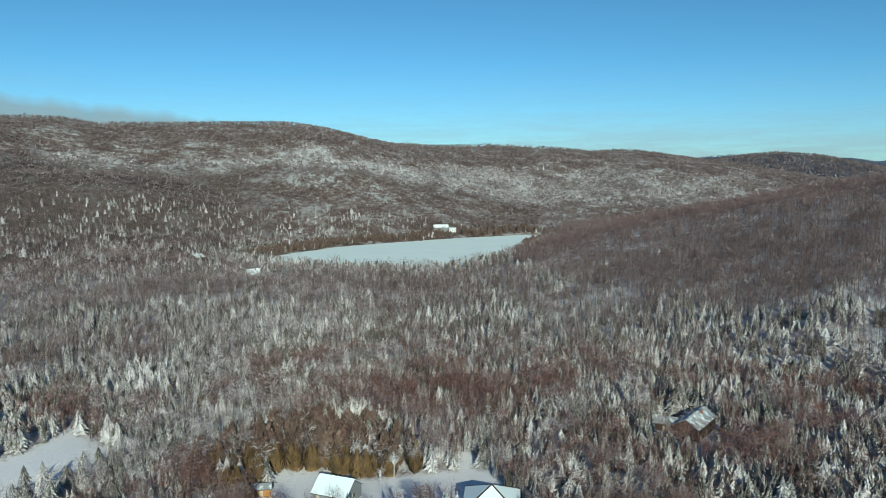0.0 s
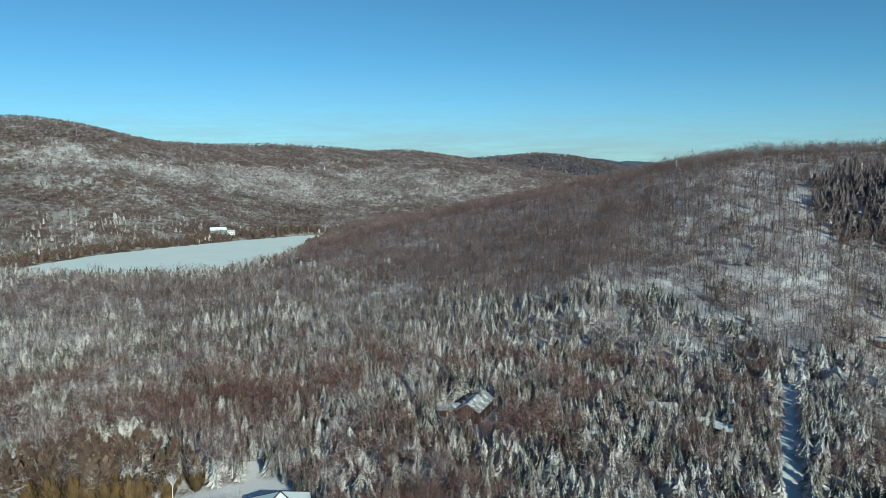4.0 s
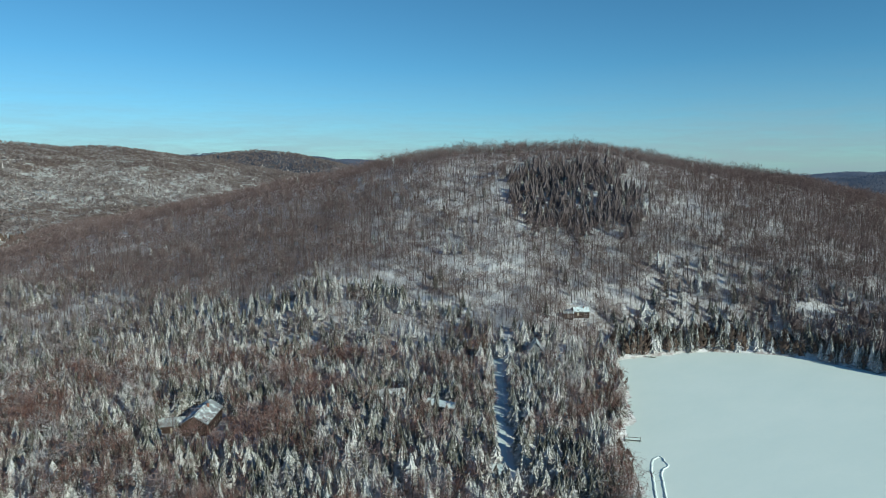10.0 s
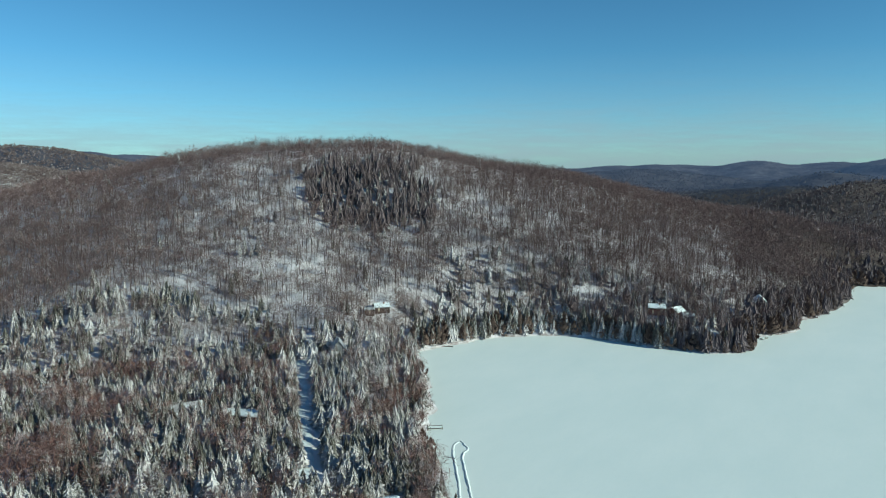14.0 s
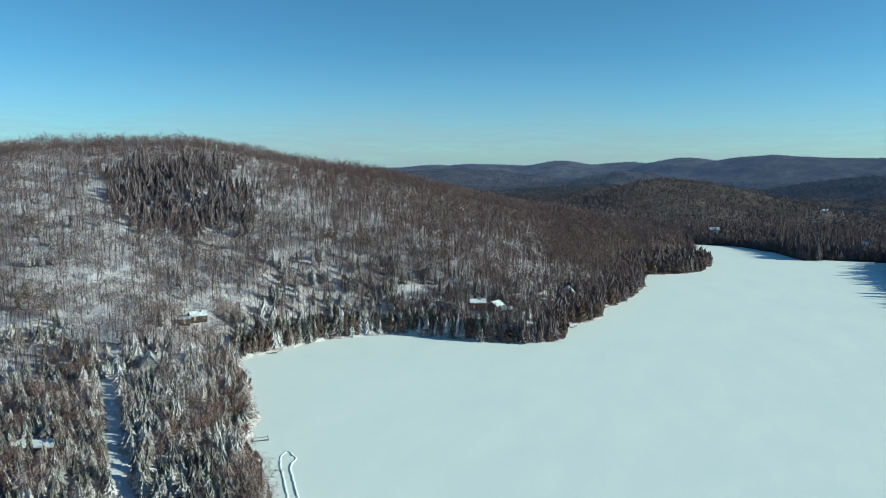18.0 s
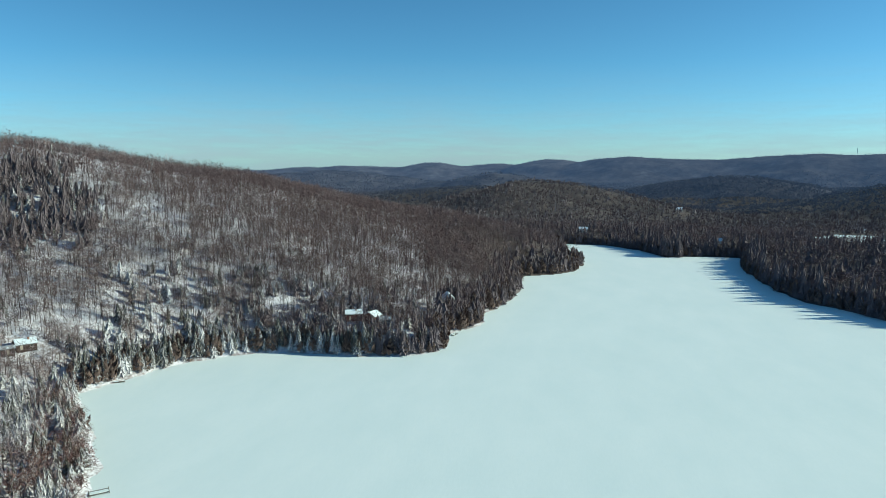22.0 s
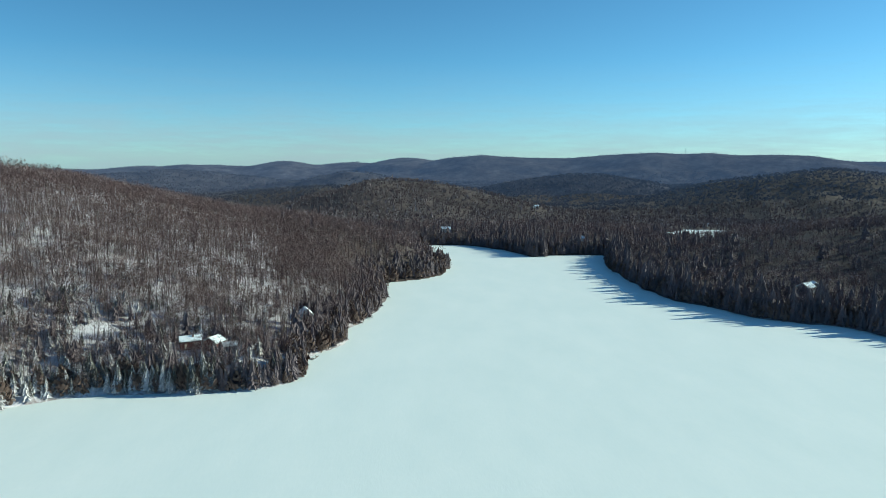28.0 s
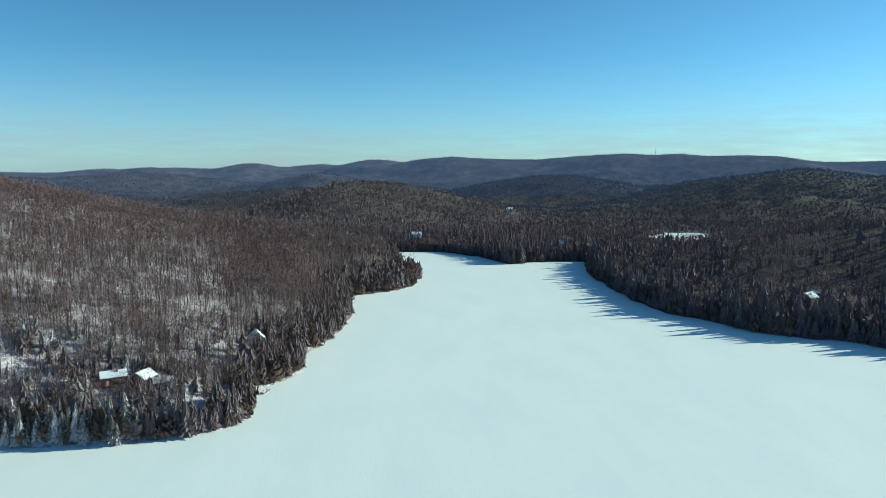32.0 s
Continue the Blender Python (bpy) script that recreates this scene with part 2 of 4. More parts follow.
def wave(x, y, size, seed):
    """Smooth rolling noise between about -1 and 1, made of a few turned sine waves."""
    r, total = np.random.RandomState(seed), 0
    for k in range(7):
        a, s = r.uniform(0, 2 * np.pi), size * r.uniform(0.5, 1.6)
        total = total + np.sin((x * np.cos(a) + y * np.sin(a)) * 2 * np.pi / s + r.uniform(0, 6.3))
    return total / 3.2


def ridge(x, y, ground, *crest):
    """Rise over the ground and nearness to the crest of a ridge along (heading, distance, level, half width left, half width right) rows."""
    rise, near = np.zeros(x.shape), np.zeros(x.shape)
    rows = [(*polar(h, d), z, a, b) for h, d, z, a, b in crest]
    for (ax, ay, az, al, ar), (bx, by, bz, bl, br) in zip(rows, rows[1:]):
        ex, ey = bx - ax, by - ay
        t = np.clip(((x - ax) * ex + (y - ay) * ey) / (ex * ex + ey * ey), 0, 1)
        left = (x - ax) * ey - (y - ay) * ex < 0
        wide = np.where(left, al + t * (bl - al), ar + t * (br - ar))
        u = np.minimum(np.hypot(x - ax - t * ex, y - ay - t * ey) / wide, 1)
        p = 0.5 * (1 - u) + 0.5 * np.cos(u * np.pi / 2) ** 2
        rise = np.maximum(rise, np.maximum(az + t * (bz - az) - ground, 0) * p)
        near = np.maximum(near, p)
    return rise, near


def even(wide, *rows):
    """Crest rows that share one half width on both sides."""
    return [(h, d, z, wide, wide) for h, d, z in rows]


def base(x, y):
    """The valley floor, which lies lower in the east."""
    r, heading = np.hypot(x, y), np.degrees(np.arctan2(x, y))
    # dip shaped so the east pond shows in the camera's view
    sight_dip = 9 * np.exp(-((x - 790) ** 2 + (y + 308) ** 2) / 75 ** 2)
    return 8 - sight_dip - 25 * np.clip((r - 950) / 500, 0, 1) * np.clip((heading - 66) / 10, 0, 1)


RIDGES = [
    # the wooded hill over the lake
    [(8, 900, 22, 260, 260), (15, 820, 34, 280, 280), (20.7, 760, 43, 300, 300), (26.4, 720, 66, 320, 320), (32.8, 690, 85, 330, 330), (36.7, 668, 95, 330, 330), (38.8, 660, 102, 330, 330), (42, 645, 107, 335, 335),
     (46.5, 640, 109, 340, 340), (50.8, 640, 110, 345, 345), (52.1, 640, 108, 345, 345), (55.1, 640, 101, 340, 340), (59.1, 640, 93, 320, 320), (63, 645, 86, 300, 300), (65.5, 650, 79, 285, 285),
     (69.3, 665, 68, 260, 270), (74, 680, 54, 230, 255), (77.4, 690, 48, 210, 240), (81.6, 705, 34, 180, 190), (85.9, 715, 26, 150, 140), (88.5, 720, 20, 120, 100), (90.7, 720, 11, 90, 80)],
    # the long ridge in the north, its lower spur and the hills behind
    even(640, (-75, 1300, 150), (-32.1, 1500, 187), (-28.7, 1500, 187), (-26.2, 1500, 178), (-21.2, 1500, 181), (-13.7, 1500, 186), (-12.1, 1500, 185), (-10.2, 1510, 171), (-7.5, 1540, 157), (-6.1, 1560, 148), (-3.9, 1600, 145), (0, 1700, 144),
         (4, 1750, 150), (7.1, 1750, 144), (9.4, 1760, 139), (10.5, 1770, 132), (14.7, 1800, 135), (16.4, 1820, 127), (18.5, 1860, 117), (19.5, 1880, 110), (21.6, 1900, 93), (23.8, 1900, 79), (26.4, 1900, 62), (29.1, 1900, 44)),
    even(280, (-40, 1080, 92), (-25, 1110, 88), (-18, 1150, 72), (-13, 1180, 54), (-6, 1250, 40), (4, 1350, 40), (14, 1450, 44)),
    even(420, (20, 2250, 95), (21.2, 2250, 113), (22.5, 2250, 121), (23.8, 2250, 130), (25.8, 2250, 134), (27.8, 2250, 127), (29.2, 2250, 113), (30.5, 2250, 90), (31.9, 2250, 74), (34, 2250, 40)),
    even(500, (18.5, 3300, 110), (19.9, 3300, 130), (21.2, 3300, 138), (22.3, 3300, 143), (23.4, 3300, 141), (26, 3300, 110)),
    even(500, (27, 3500, 110), (28.3, 3500, 133), (30.1, 3500, 133), (31.2, 3500, 114), (32.4, 3500, 102), (33.7, 3500, 88), (36, 3500, 50)),
    even(500, (29, 4500, 110), (32.4, 4500, 126), (33.7, 4500, 123), (34.9, 4500, 115), (37, 4500, 100), (46, 4500, 90)),
    # hills beyond the lake in the east
    even(330, (74, 1900, -20), (75.7, 1900, -9), (77.3, 1880, 4), (79.3, 1860, 15), (81.8, 1840, 22), (84.3, 1800, 28), (86.5, 1750, 20)),
    [(84.2, 1040, -4, 170, 260), (85.2, 1180, 16, 200, 300), (86.6, 1330, 41, 220, 320), (87.6, 1440, 52, 230, 330), (88.9, 1480, 54, 230, 340), (91, 1480, 49, 260, 360), (92.8, 1460, 37, 260, 340), (94.5, 1440, 22, 240, 300), (96.7, 1420, 6, 200, 260)],
    even(330, (97.5, 2100, -17), (98.8, 2100, -5), (100.1, 2100, 20), (101.4, 2100, 41), (103.1, 2100, 49), (104.9, 2100, 50), (106.2, 2100, 42), (108.7, 2080, 19), (112, 2050, -12)),
    even(380, (106, 2290, -14), (108.8, 2280, 4), (112.1, 2280, 15), (116.1, 2250, 22), (120, 2200, 24)),
    [(110.7, 1650, -17, 250, 400), (113, 1750, -8, 200, 400), (115, 1850, 12, 200, 420), (117.3, 1880, 43, 220, 450), (119.4, 1900, 65, 250, 480), (120.9, 1900, 72, 280, 480), (121.7, 1900, 71, 280, 480), (122.6, 1900, 63, 300, 480), (123.6, 1890, 53, 320, 480), (125.9, 1880, 58, 350, 480), (140, 1850, 80, 400, 480)],
    even(210, (112.5, 800, 8), (114.7, 800, 20), (118.3, 800, 28), (121.6, 800, 36), (124, 800, 41), (145, 760, 60)),
    # the far ranges
    even(420, (64, 3000, 34), (65.8, 3000, 32), (67.2, 3000, 19), (68.9, 3000, 32), (70.4, 3000, 38), (72.2, 3000, 48), (74.5, 3000, 41), (76.3, 3000, 27), (78.5, 3000, 6), (81.8, 2900, -2)),
    even(230, (80.5, 2600, 0), (81.8, 2600, 12), (84.4, 2560, 38), (85.7, 2550, 49), (87, 2550, 45), (88.7, 2560, 18), (91.3, 2600, -1)),
    even(520, (55, 4400, 60), (61.6, 4400, 44), (66, 4300, 30), (67.9, 4300, 28), (69.1, 4300, 35), (70.7, 4300, 49), (72.4, 4300, 35), (73.5, 4300, 56), (76, 4300, 53), (77.8, 4300, 47), (79.1, 4300, 54), (80.9, 4300, 78), (82.2, 4300, 61), (83.5, 4300, 45),
         (85, 4300, 65), (86.2, 4300, 72), (87.1, 4250, 63), (88.7, 4200, 66), (90.1, 4150, 97), (91.2, 4100, 94), (92.4, 4050, 78), (94.3, 4000, 101), (96.5, 3900, 112), (99.6, 3850, 99), (103.2, 3800, 96), (104.9, 3800, 107), (107.5, 3750, 118),
         (109.6, 3700, 125), (111.7, 3700, 117), (113.8, 3700, 122), (115.8, 3700, 111), (118.1, 3700, 114), (120.4, 3700, 110), (121.8, 3700, 94), (122.9, 3700, 76), (124.5, 3700, 40)),
    even(400, (119, 4400, 70), (121.2, 4400, 84), (123, 4400, 82), (124.8, 4400, 82), (127, 4400, 87), (150, 4200, 120)),
]


def relief(x, y):
    """Rise of the hills over the valley floor, and nearness to a crest."""
    ground = base(x, y)
    top, near = np.zeros(x.shape), np.zeros(x.shape)
    for crest in RIDGES:
        rise, p = ridge(x, y, ground, *crest)
        near = np.where(rise > top, p, near)
        top = np.maximum(top, rise)
    return top, near


def hills(x, y):
    return relief(x, y)[0]


def rimed(x, y):
    """How far the woods stand white with rime: on the middle slopes of the northern ridge."""
    near = relief(x, y)[1]
    r, heading = np.hypot(x, y), np.degrees(np.arctan2(x, y))
    patch = 0.5 * wave(x, y, 260, 41) + 0.5 * wave(x, y, 90, 42)
    band = np.clip((near - 0.12 + 0.06 * patch) / 0.1, 0, 1) * np.clip((0.66 + 0.10 * patch - near) / 0.10, 0, 1)
    north = np.clip((r - 1150) / 60, 0, 1) * np.clip((2350 - r) / 50, 0, 1) * np.clip((33 - heading) / 3, 0, 1)
    left = 0.45 + 0.55 * np.clip((heading + 24) / 9, 0, 1)
    return band * north * left * np.clip(0.75 + 0.7 * patch, 0.1, 1) * np.where(heading > 7, 0.55, 1)


def land(x, y):
    """Height of the ground, lake beds included."""
    x, y = np.asarray(x, float), np.asarray(y, float)
    r = np.hypot(x, y)
    wob = 1.3 * wave(x, y, 28, 3) + 0.8 * wave(x, y, 11, 4)
    d1 = shore_distance(x, y, LAKE) + wob
    d2 = shore_distance(x, y, POND_NORTH) + 1.5 * wob
    d3 = shore_distance(x, y, POND_EAST) + wob
    h, near = relief(x, y)
    calm = 1 - 0.85 * near ** 3
    # gullies and shoulders on the slopes, stilled towards the crests
    rough = np.clip(r / 900, 0.6, 2.6)
    slope = np.clip(h / 45, 0, 1) * 4 * near * (1 - near)
    z = base(x, y) + h + calm * (2.2 * wave(x, y, 150, 5) + 0.9 * wave(x, y, 45, 6)) + calm * slope * rough * (3.2 * wave(x, y, 380, 7) + 1.6 * wave(x, y, 130, 8))
    for d, level, reach in ((d1, LAKE_Z, 26), (d2, NORTH_Z, 40), (d3, EAST_Z, 40)):
        k = 1 - np.exp(-np.maximum(d, 0) / reach)
        bank = level + 0.4 * (1 - np.exp(-np.maximum(d, 0) / 2))
        z = np.where(d > 0, bank + (z - bank) * k, level - 1.5 * (1 - np.exp(np.minimum(d, 0) / 6)))
    return z


def rectangle(x, y, cx, cy, along, across, heading):
    """Whether places lie in a turned rectangle."""
    c, s = math.cos(radians(heading)), math.sin(radians(heading))
    u, v = (x - cx) * s + (y - cy) * c, (x - cx) * c - (y - cy) * s
    return (np.abs(u) < along / 2) & (np.abs(v) < across / 2)


# open ground: a gap that lets the camera see the pond, then the lane, yards and fields, as (x, y, along, across,
# heading)
OPEN = [(828, -326, 50, 56, 114), (180, 179, 124, 6.5, 43.5), (-18, 187, 66, 34, 90), (7, 208, 18, 5, 10), (-124, 200, 46, 34, 30), (398, 146, 40, 5, 140), (-258, 730, 60, 30, 60)]


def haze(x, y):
    """How strongly the far hills glow blue in place of haze, by distance."""
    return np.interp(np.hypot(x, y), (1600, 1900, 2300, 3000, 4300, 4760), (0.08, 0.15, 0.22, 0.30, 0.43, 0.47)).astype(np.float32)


def mesh_from(name, verts, faces, material, smooth=False):
    """A mesh from arrays of places and of equal-sided faces."""
    verts, faces = np.asarray(verts, np.float32), np.asarray(faces, np.int32)
    me = bpy.data.meshes.new(name)
    n, k = faces.shape
    me.vertices.add(len(verts))
    me.vertices.foreach_set("co", verts.ravel())
    me.loops.add(n * k)
    me.loops.foreach_set("vertex_index", faces.ravel())
    me.polygons.add(n)
    me.polygons.foreach_set("loop_start", np.arange(0, n * k, k, dtype=np.int32))
    me.polygons.foreach_set("loop_total", np.full(n, k, np.int32))
    me.polygons.foreach_set("use_smooth", np.full(n, smooth))
    me.update(calc_edges=True)
    me.materials.append(material)
    return me


def ground_ring(name, near, far, heads, material, label, category):
    """A ring of ground between two distances; the inner one is closed in the middle."""
    rings = [near] if near else [12.0]
    while rings[-1] < far:
        rings.append(min(far, rings[-1] + (24 if rings[-1] < 96 else max(3.5, rings[-1] * 0.0105))))
    R, A = np.meshgrid(np.array(rings), heads, indexing="ij")
    X, Y = R * np.sin(A), R * np.cos(A)
    verts = np.stack([X, Y, land(X, Y)], -1).reshape(-1, 3)
    n, k = R.shape
    i, j = np.meshgrid(np.arange(n - 1), np.arange(k), indexing="ij")
    jn = (j + 1) % k
    quads = np.stack([(i + 1) * k + j, (i + 1) * k + jn, i * k + jn, i * k + j], -1).reshape(-1, 4)
    me = mesh_from(name, verts, quads, material, True)
    if not near:
        bm = bmesh.new()
        bm.from_mesh(me)
        bm.verts.ensure_lookup_table()
        c = bm.verts.new((0, 0, float(land(0, 0))))
        bm.verts.ensure_lookup_table()
        for q in range(k):
            bm.faces.new((bm.verts[q], c, bm.verts[(q + 1) % k])).smooth = True
        bmesh.ops.recalc_face_normals(bm, faces=bm.faces[:])
        bm.to_mesh(me)
        bm.free()
    co = np.empty(len(me.vertices) * 3, np.float32)
    me.vertices.foreach_get("co", co)
    co = co.reshape(-1, 3)
    far_off = np.hypot(co[:, 0], co[:, 1])
    turn = np.degrees(np.arctan2(co[:, 0], co[:, 1]))
    me.attributes.new("brush", "FLOAT", "POINT").data.foreach_set("value", np.clip((far_off - np.where(turn < 8, 480, np.where(turn > 80, 420, 700))) / np.where(turn < 8, 260, np.where(turn > 80, 150, 500)), 0, 1).astype(np.float32))
    me.attributes.new("dense", "FLOAT", "POINT").data.foreach_set("value", (np.maximum(np.clip((turn - 62) / 14, 0, 1), 0.8 * np.clip((-10 - turn) / 8, 0, 1) * np.clip((1250 - far_off) / 100, 0, 1)) * np.clip((far_off - 420) / 200, 0, 1)).astype(np.float32))
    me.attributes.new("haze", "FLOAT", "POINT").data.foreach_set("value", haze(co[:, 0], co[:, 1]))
    yards = np.zeros(len(co), bool)
    for o in OPEN:
        yards |= rectangle(co[:, 0], co[:, 1], *o)
    me.attributes.new("open", "FLOAT", "POINT").data.foreach_set("value", 0.9 * yards.astype(np.float32))
    me.attributes.new("rime", "FLOAT", "POINT").data.foreach_set("value", rimed(co[:, 0].astype(float), co[:, 1].astype(float)).astype(np.float32))
    return tagged(new(name, me), label, category, kind="structure")


def build_ground():
    heads = np.radians(np.concatenate([np.arange(-44, 138, 0.42), np.arange(138, 316, 3.0)]))
    ground_ring("ground", 0, 1900, heads, M_GROUND, "rolling snow-covered ground under bare winter woods", "ground")
    ground_ring("backdrop_middle_hills", 1900, 3400, heads, M_HAZE_GLOW, "wooded hills with thin blue haze painted as a glow", "backdrop")
    ground_ring("backdrop_far_hills", 3400, 4760, heads, M_HAZE_GLOW, "far range of wooded hills with blue haze painted as a glow", "backdrop")


def build_sheet(name, outline, level, label):
    """A frozen lake: a flat sheet that runs a little way under its banks."""
    pts = np.array(outline, float)
    bm = bmesh.new()
    nrm = []
    for i in range(len(pts)):
        e = pts[(i + 1) % len(pts)] - pts[i - 1]
        e /= np.hypot(*e)
        nrm.append((-e[1], e[0]))
    area = sum(a[0] * b[1] - b[0] * a[1] for a, b in zip(outline, outline[1:] + outline[:1]))
    side = 9 if area < 0 else -9
    vs = [bm.verts.new((p[0] + side * q[0], p[1] + side * q[1], level)) for p, q in zip(pts, nrm)]
    f = bm.faces.new(vs)
    if area < 0:
        f.normal_flip()
    bmesh.ops.triangulate(bm, faces=bm.faces[:])
    me = bpy.data.meshes.new(name)
    bm.to_mesh(me)
    bm.free()
    me.materials.append(M_LAKE)
    return tagged(new(name, me), label, "frozen lake", kind="structure")


build_ground()
build_sheet("water_lake", LAKE, LAKE_Z, "frozen lake covered with smooth windblown snow")
build_sheet("water_north_pond", POND_NORTH, NORTH_Z, "small frozen lake under snow among the trees")
build_sheet("water_east_pond", POND_EAST, EAST_Z, "small distant frozen pond under snow")


def cloud_bank():
    """A low grey cloud bank far behind the northern ridge: a plain backdrop with a soft uneven top, its daylight put in
    as a glow.
    """
    m = Nodes("cloud_grey_glow", 1.0, specular=0.0)
    n = m.noise(0.0022, 5, 0.6, (1, 1, 3))
    m.color((0.02, 0.02, 0.02))
    m.link(m.ramp(n, (0.3, (0.23, 0.25, 0.29)), (0.7, (0.30, 0.33, 0.37))), m.bsdf.inputs["Emission Color"])
    m.bsdf.inputs["Emission Strength"].default_value = 1.0
    clear_air = m.node("ShaderNodeBsdfTransparent")
    blend = m.node("ShaderNodeMixShader")
    m.link(m.math("MULTIPLY", m.attribute("body"), m.ramp(n, (0.25, 0.75), (0.7, 1.0))), blend.inputs[0])
    m.link(clear_air.outputs[0], blend.inputs[1])
    m.link(m.bsdf.outputs[0], blend.inputs[2])
    m.link(blend.outputs[0], m.tree.nodes["Material Output"].inputs["Surface"])
    V, F, body = [], [], []
    heads = np.arange(-60, 10.1, 0.5)
    for k, h in enumerate(heads):
        top = np.interp(h, (-60, -33, -22, -14, -6, 3, 10), (660, 540, 455, 352, 275, 225, 100)) + 9 * math.sin(h * 1.7) + 6 * math.sin(h * 4.1 + 1)
        for q in (0.0, 0.5, 0.86, 1.0):
            body.append((1.0, 1.0, 0.85, 0.0)[(0.0, 0.5, 0.86, 1.0).index(q)])
            sx, sy = polar(h, 4820 - 60 * math.sin(q * math.pi))
            V.append((sx, sy, -20 + q * (top + 20)))
        if k:
            for q in range(3):
                a = (k - 1) * 4 + q
                F.append((a, a + 4, a + 5, a + 1))
    me = mesh_from("backdrop_cloud_bank", V, F, m.mat, True)
    me.attributes.new("body", "FLOAT", "POINT").data.foreach_set("value", np.array(body, np.float32))
    return tagged(new("backdrop_cloud_bank", me), "low grey cloud bank over the northern horizon", "cloud", kind="structure")


cloud_bank()


def horizon_cloud():
    """A glowing veil of thin pale cloud, added to correct the sky's colour low over the far ranges: a plain backdrop
    that thins out upwards.
    """
    m = Nodes("pale_cloud_sky_glow", 1.0, specular=0.0)
    n = m.noise(0.0016, 6, 0.65, (1, 1, 9))
    m.color((0.02, 0.02, 0.02))
    m.bsdf.inputs["Emission Color"].default_value = (0.315, 0.325, 0.405, 1)
    m.bsdf.inputs["Emission Strength"].default_value = 1.0
    clear_air = m.node("ShaderNodeBsdfTransparent")
    blend = m.node("ShaderNodeMixShader")
    m.link(m.math("MULTIPLY", m.attribute("body"), m.ramp(n, (0.3, 0.45), (0.62, 1.0))), blend.inputs[0])
    m.link(clear_air.outputs[0], blend.inputs[1])
    m.link(m.bsdf.outputs[0], blend.inputs[2])
    m.link(blend.outputs[0], m.tree.nodes["Material Output"].inputs["Surface"])
    heads, V, F, body = np.arange(-60, 150.1, 1.0), [], [], []
    for k, h in enumerate(heads):
        x, y = polar(h, 4850)
        for up, thick in ((-20, 0.62), (170, 0.62), (300, 0.42), (480, 0.16), (760, 0.0)):
            V.append((x, y, up + 30 * math.sin(h * 0.11)))
            body.append(thick)
        if k:
            for q in range(4):
                a = (k - 1) * 5 + q
                F.append((a, a + 5, a + 6, a + 1))
    me = mesh_from("backdrop_horizon_cloud", V, F, m.mat, True)
    me.attributes.new("body", "FLOAT", "POINT").data.foreach_set("value", np.array(body, np.float32))
    return tagged(new("backdrop_horizon_cloud", me), "thin glowing veil of pale cloud that tints the sky over the horizon", "cloud", kind="structure")


horizon_cloud()

# ---- the woods ----
RNG = np.random.RandomState(11)


def blade(a, b, width, r):
    """A thin pointed triangle from a to b, turned at random."""
    a, b = np.array(a, float), np.array(b, float)
    side = np.cross(b - a, r.normal(size=3))
    side *= width / 2 / max(np.linalg.norm(side), 1e-6)
    return [a - side, a + side, b]


def hardwood(seed, twigs, limbs, twig_width, sides=3, height=13.0, low=False):
    """A bare tree: bark triangles (trunk, limbs) and twig triangles, each as a flat list of corners."""
    r = np.random.RandomState(seed)
    bark, fine = [], []
    lean = r.normal(0, 0.35, 2)
    girth = 0.17 * height / 13

    def axis(h):
        return np.array([lean[0] * (h / height) ** 2, lean[1] * (h / height) ** 2, h])
    levels = (-0.8, height * 0.45, height * 0.78)
    if sides < 3:
        for k in range(sides):
            bark += blade(axis(0) - np.array([0, 0, 0.8]), axis(height * 0.8), 1.7 * girth, r)
    for k in range(2 if sides > 2 else 0):
        for s in range(sides):
            ring = []
            for lev, g in ((levels[k], girth * (1, 0.62)[k]), (levels[k + 1], girth * (0.62, 0.15)[k])):
                for q in (s, s + 1):
                    a = 2 * np.pi * q / sides
                    ring.append(axis(max(lev, 0)) + np.array([g * np.cos(a), g * np.sin(a), min(lev, 0)]))
            bark += [ring[0], ring[1], ring[3], ring[0], ring[3], ring[2]]
    heart, reach = height * r.uniform(0.62, 0.68), np.array([0.27, 0.27, 0.24]) * height
    if low:
        heart, reach = height * 0.42, np.array([0.27, 0.27, 0.42]) * height
    for k in range(limbs):
        h = height * r.uniform(0.32, 0.7)
        a, b = axis(h), r.normal(size=3)
        b = axis(heart) + b / np.linalg.norm(b) * reach * r.uniform(0.6, 0.95)
        b[2] = max(b[2], h + 1.0)
        bark += blade(a, b, 0.17, r)
    for k in range(twigs):
        way = r.normal(size=3)
        way /= np.linalg.norm(way)
        a = axis(heart) + way * reach * r.uniform(0.25, 0.85)
        turn = way * np.array([1, 1, 0.7]) + r.normal(0, 0.6, 3) + np.array([0, 0, 0.18])
        b = a + turn / np.linalg.norm(turn) * height * r.uniform(0.08, 0.17)
        fine += blade(a, b, twig_width * r.uniform(0.6, 1.4), r)
    return np.array(bark), np.array(fine)


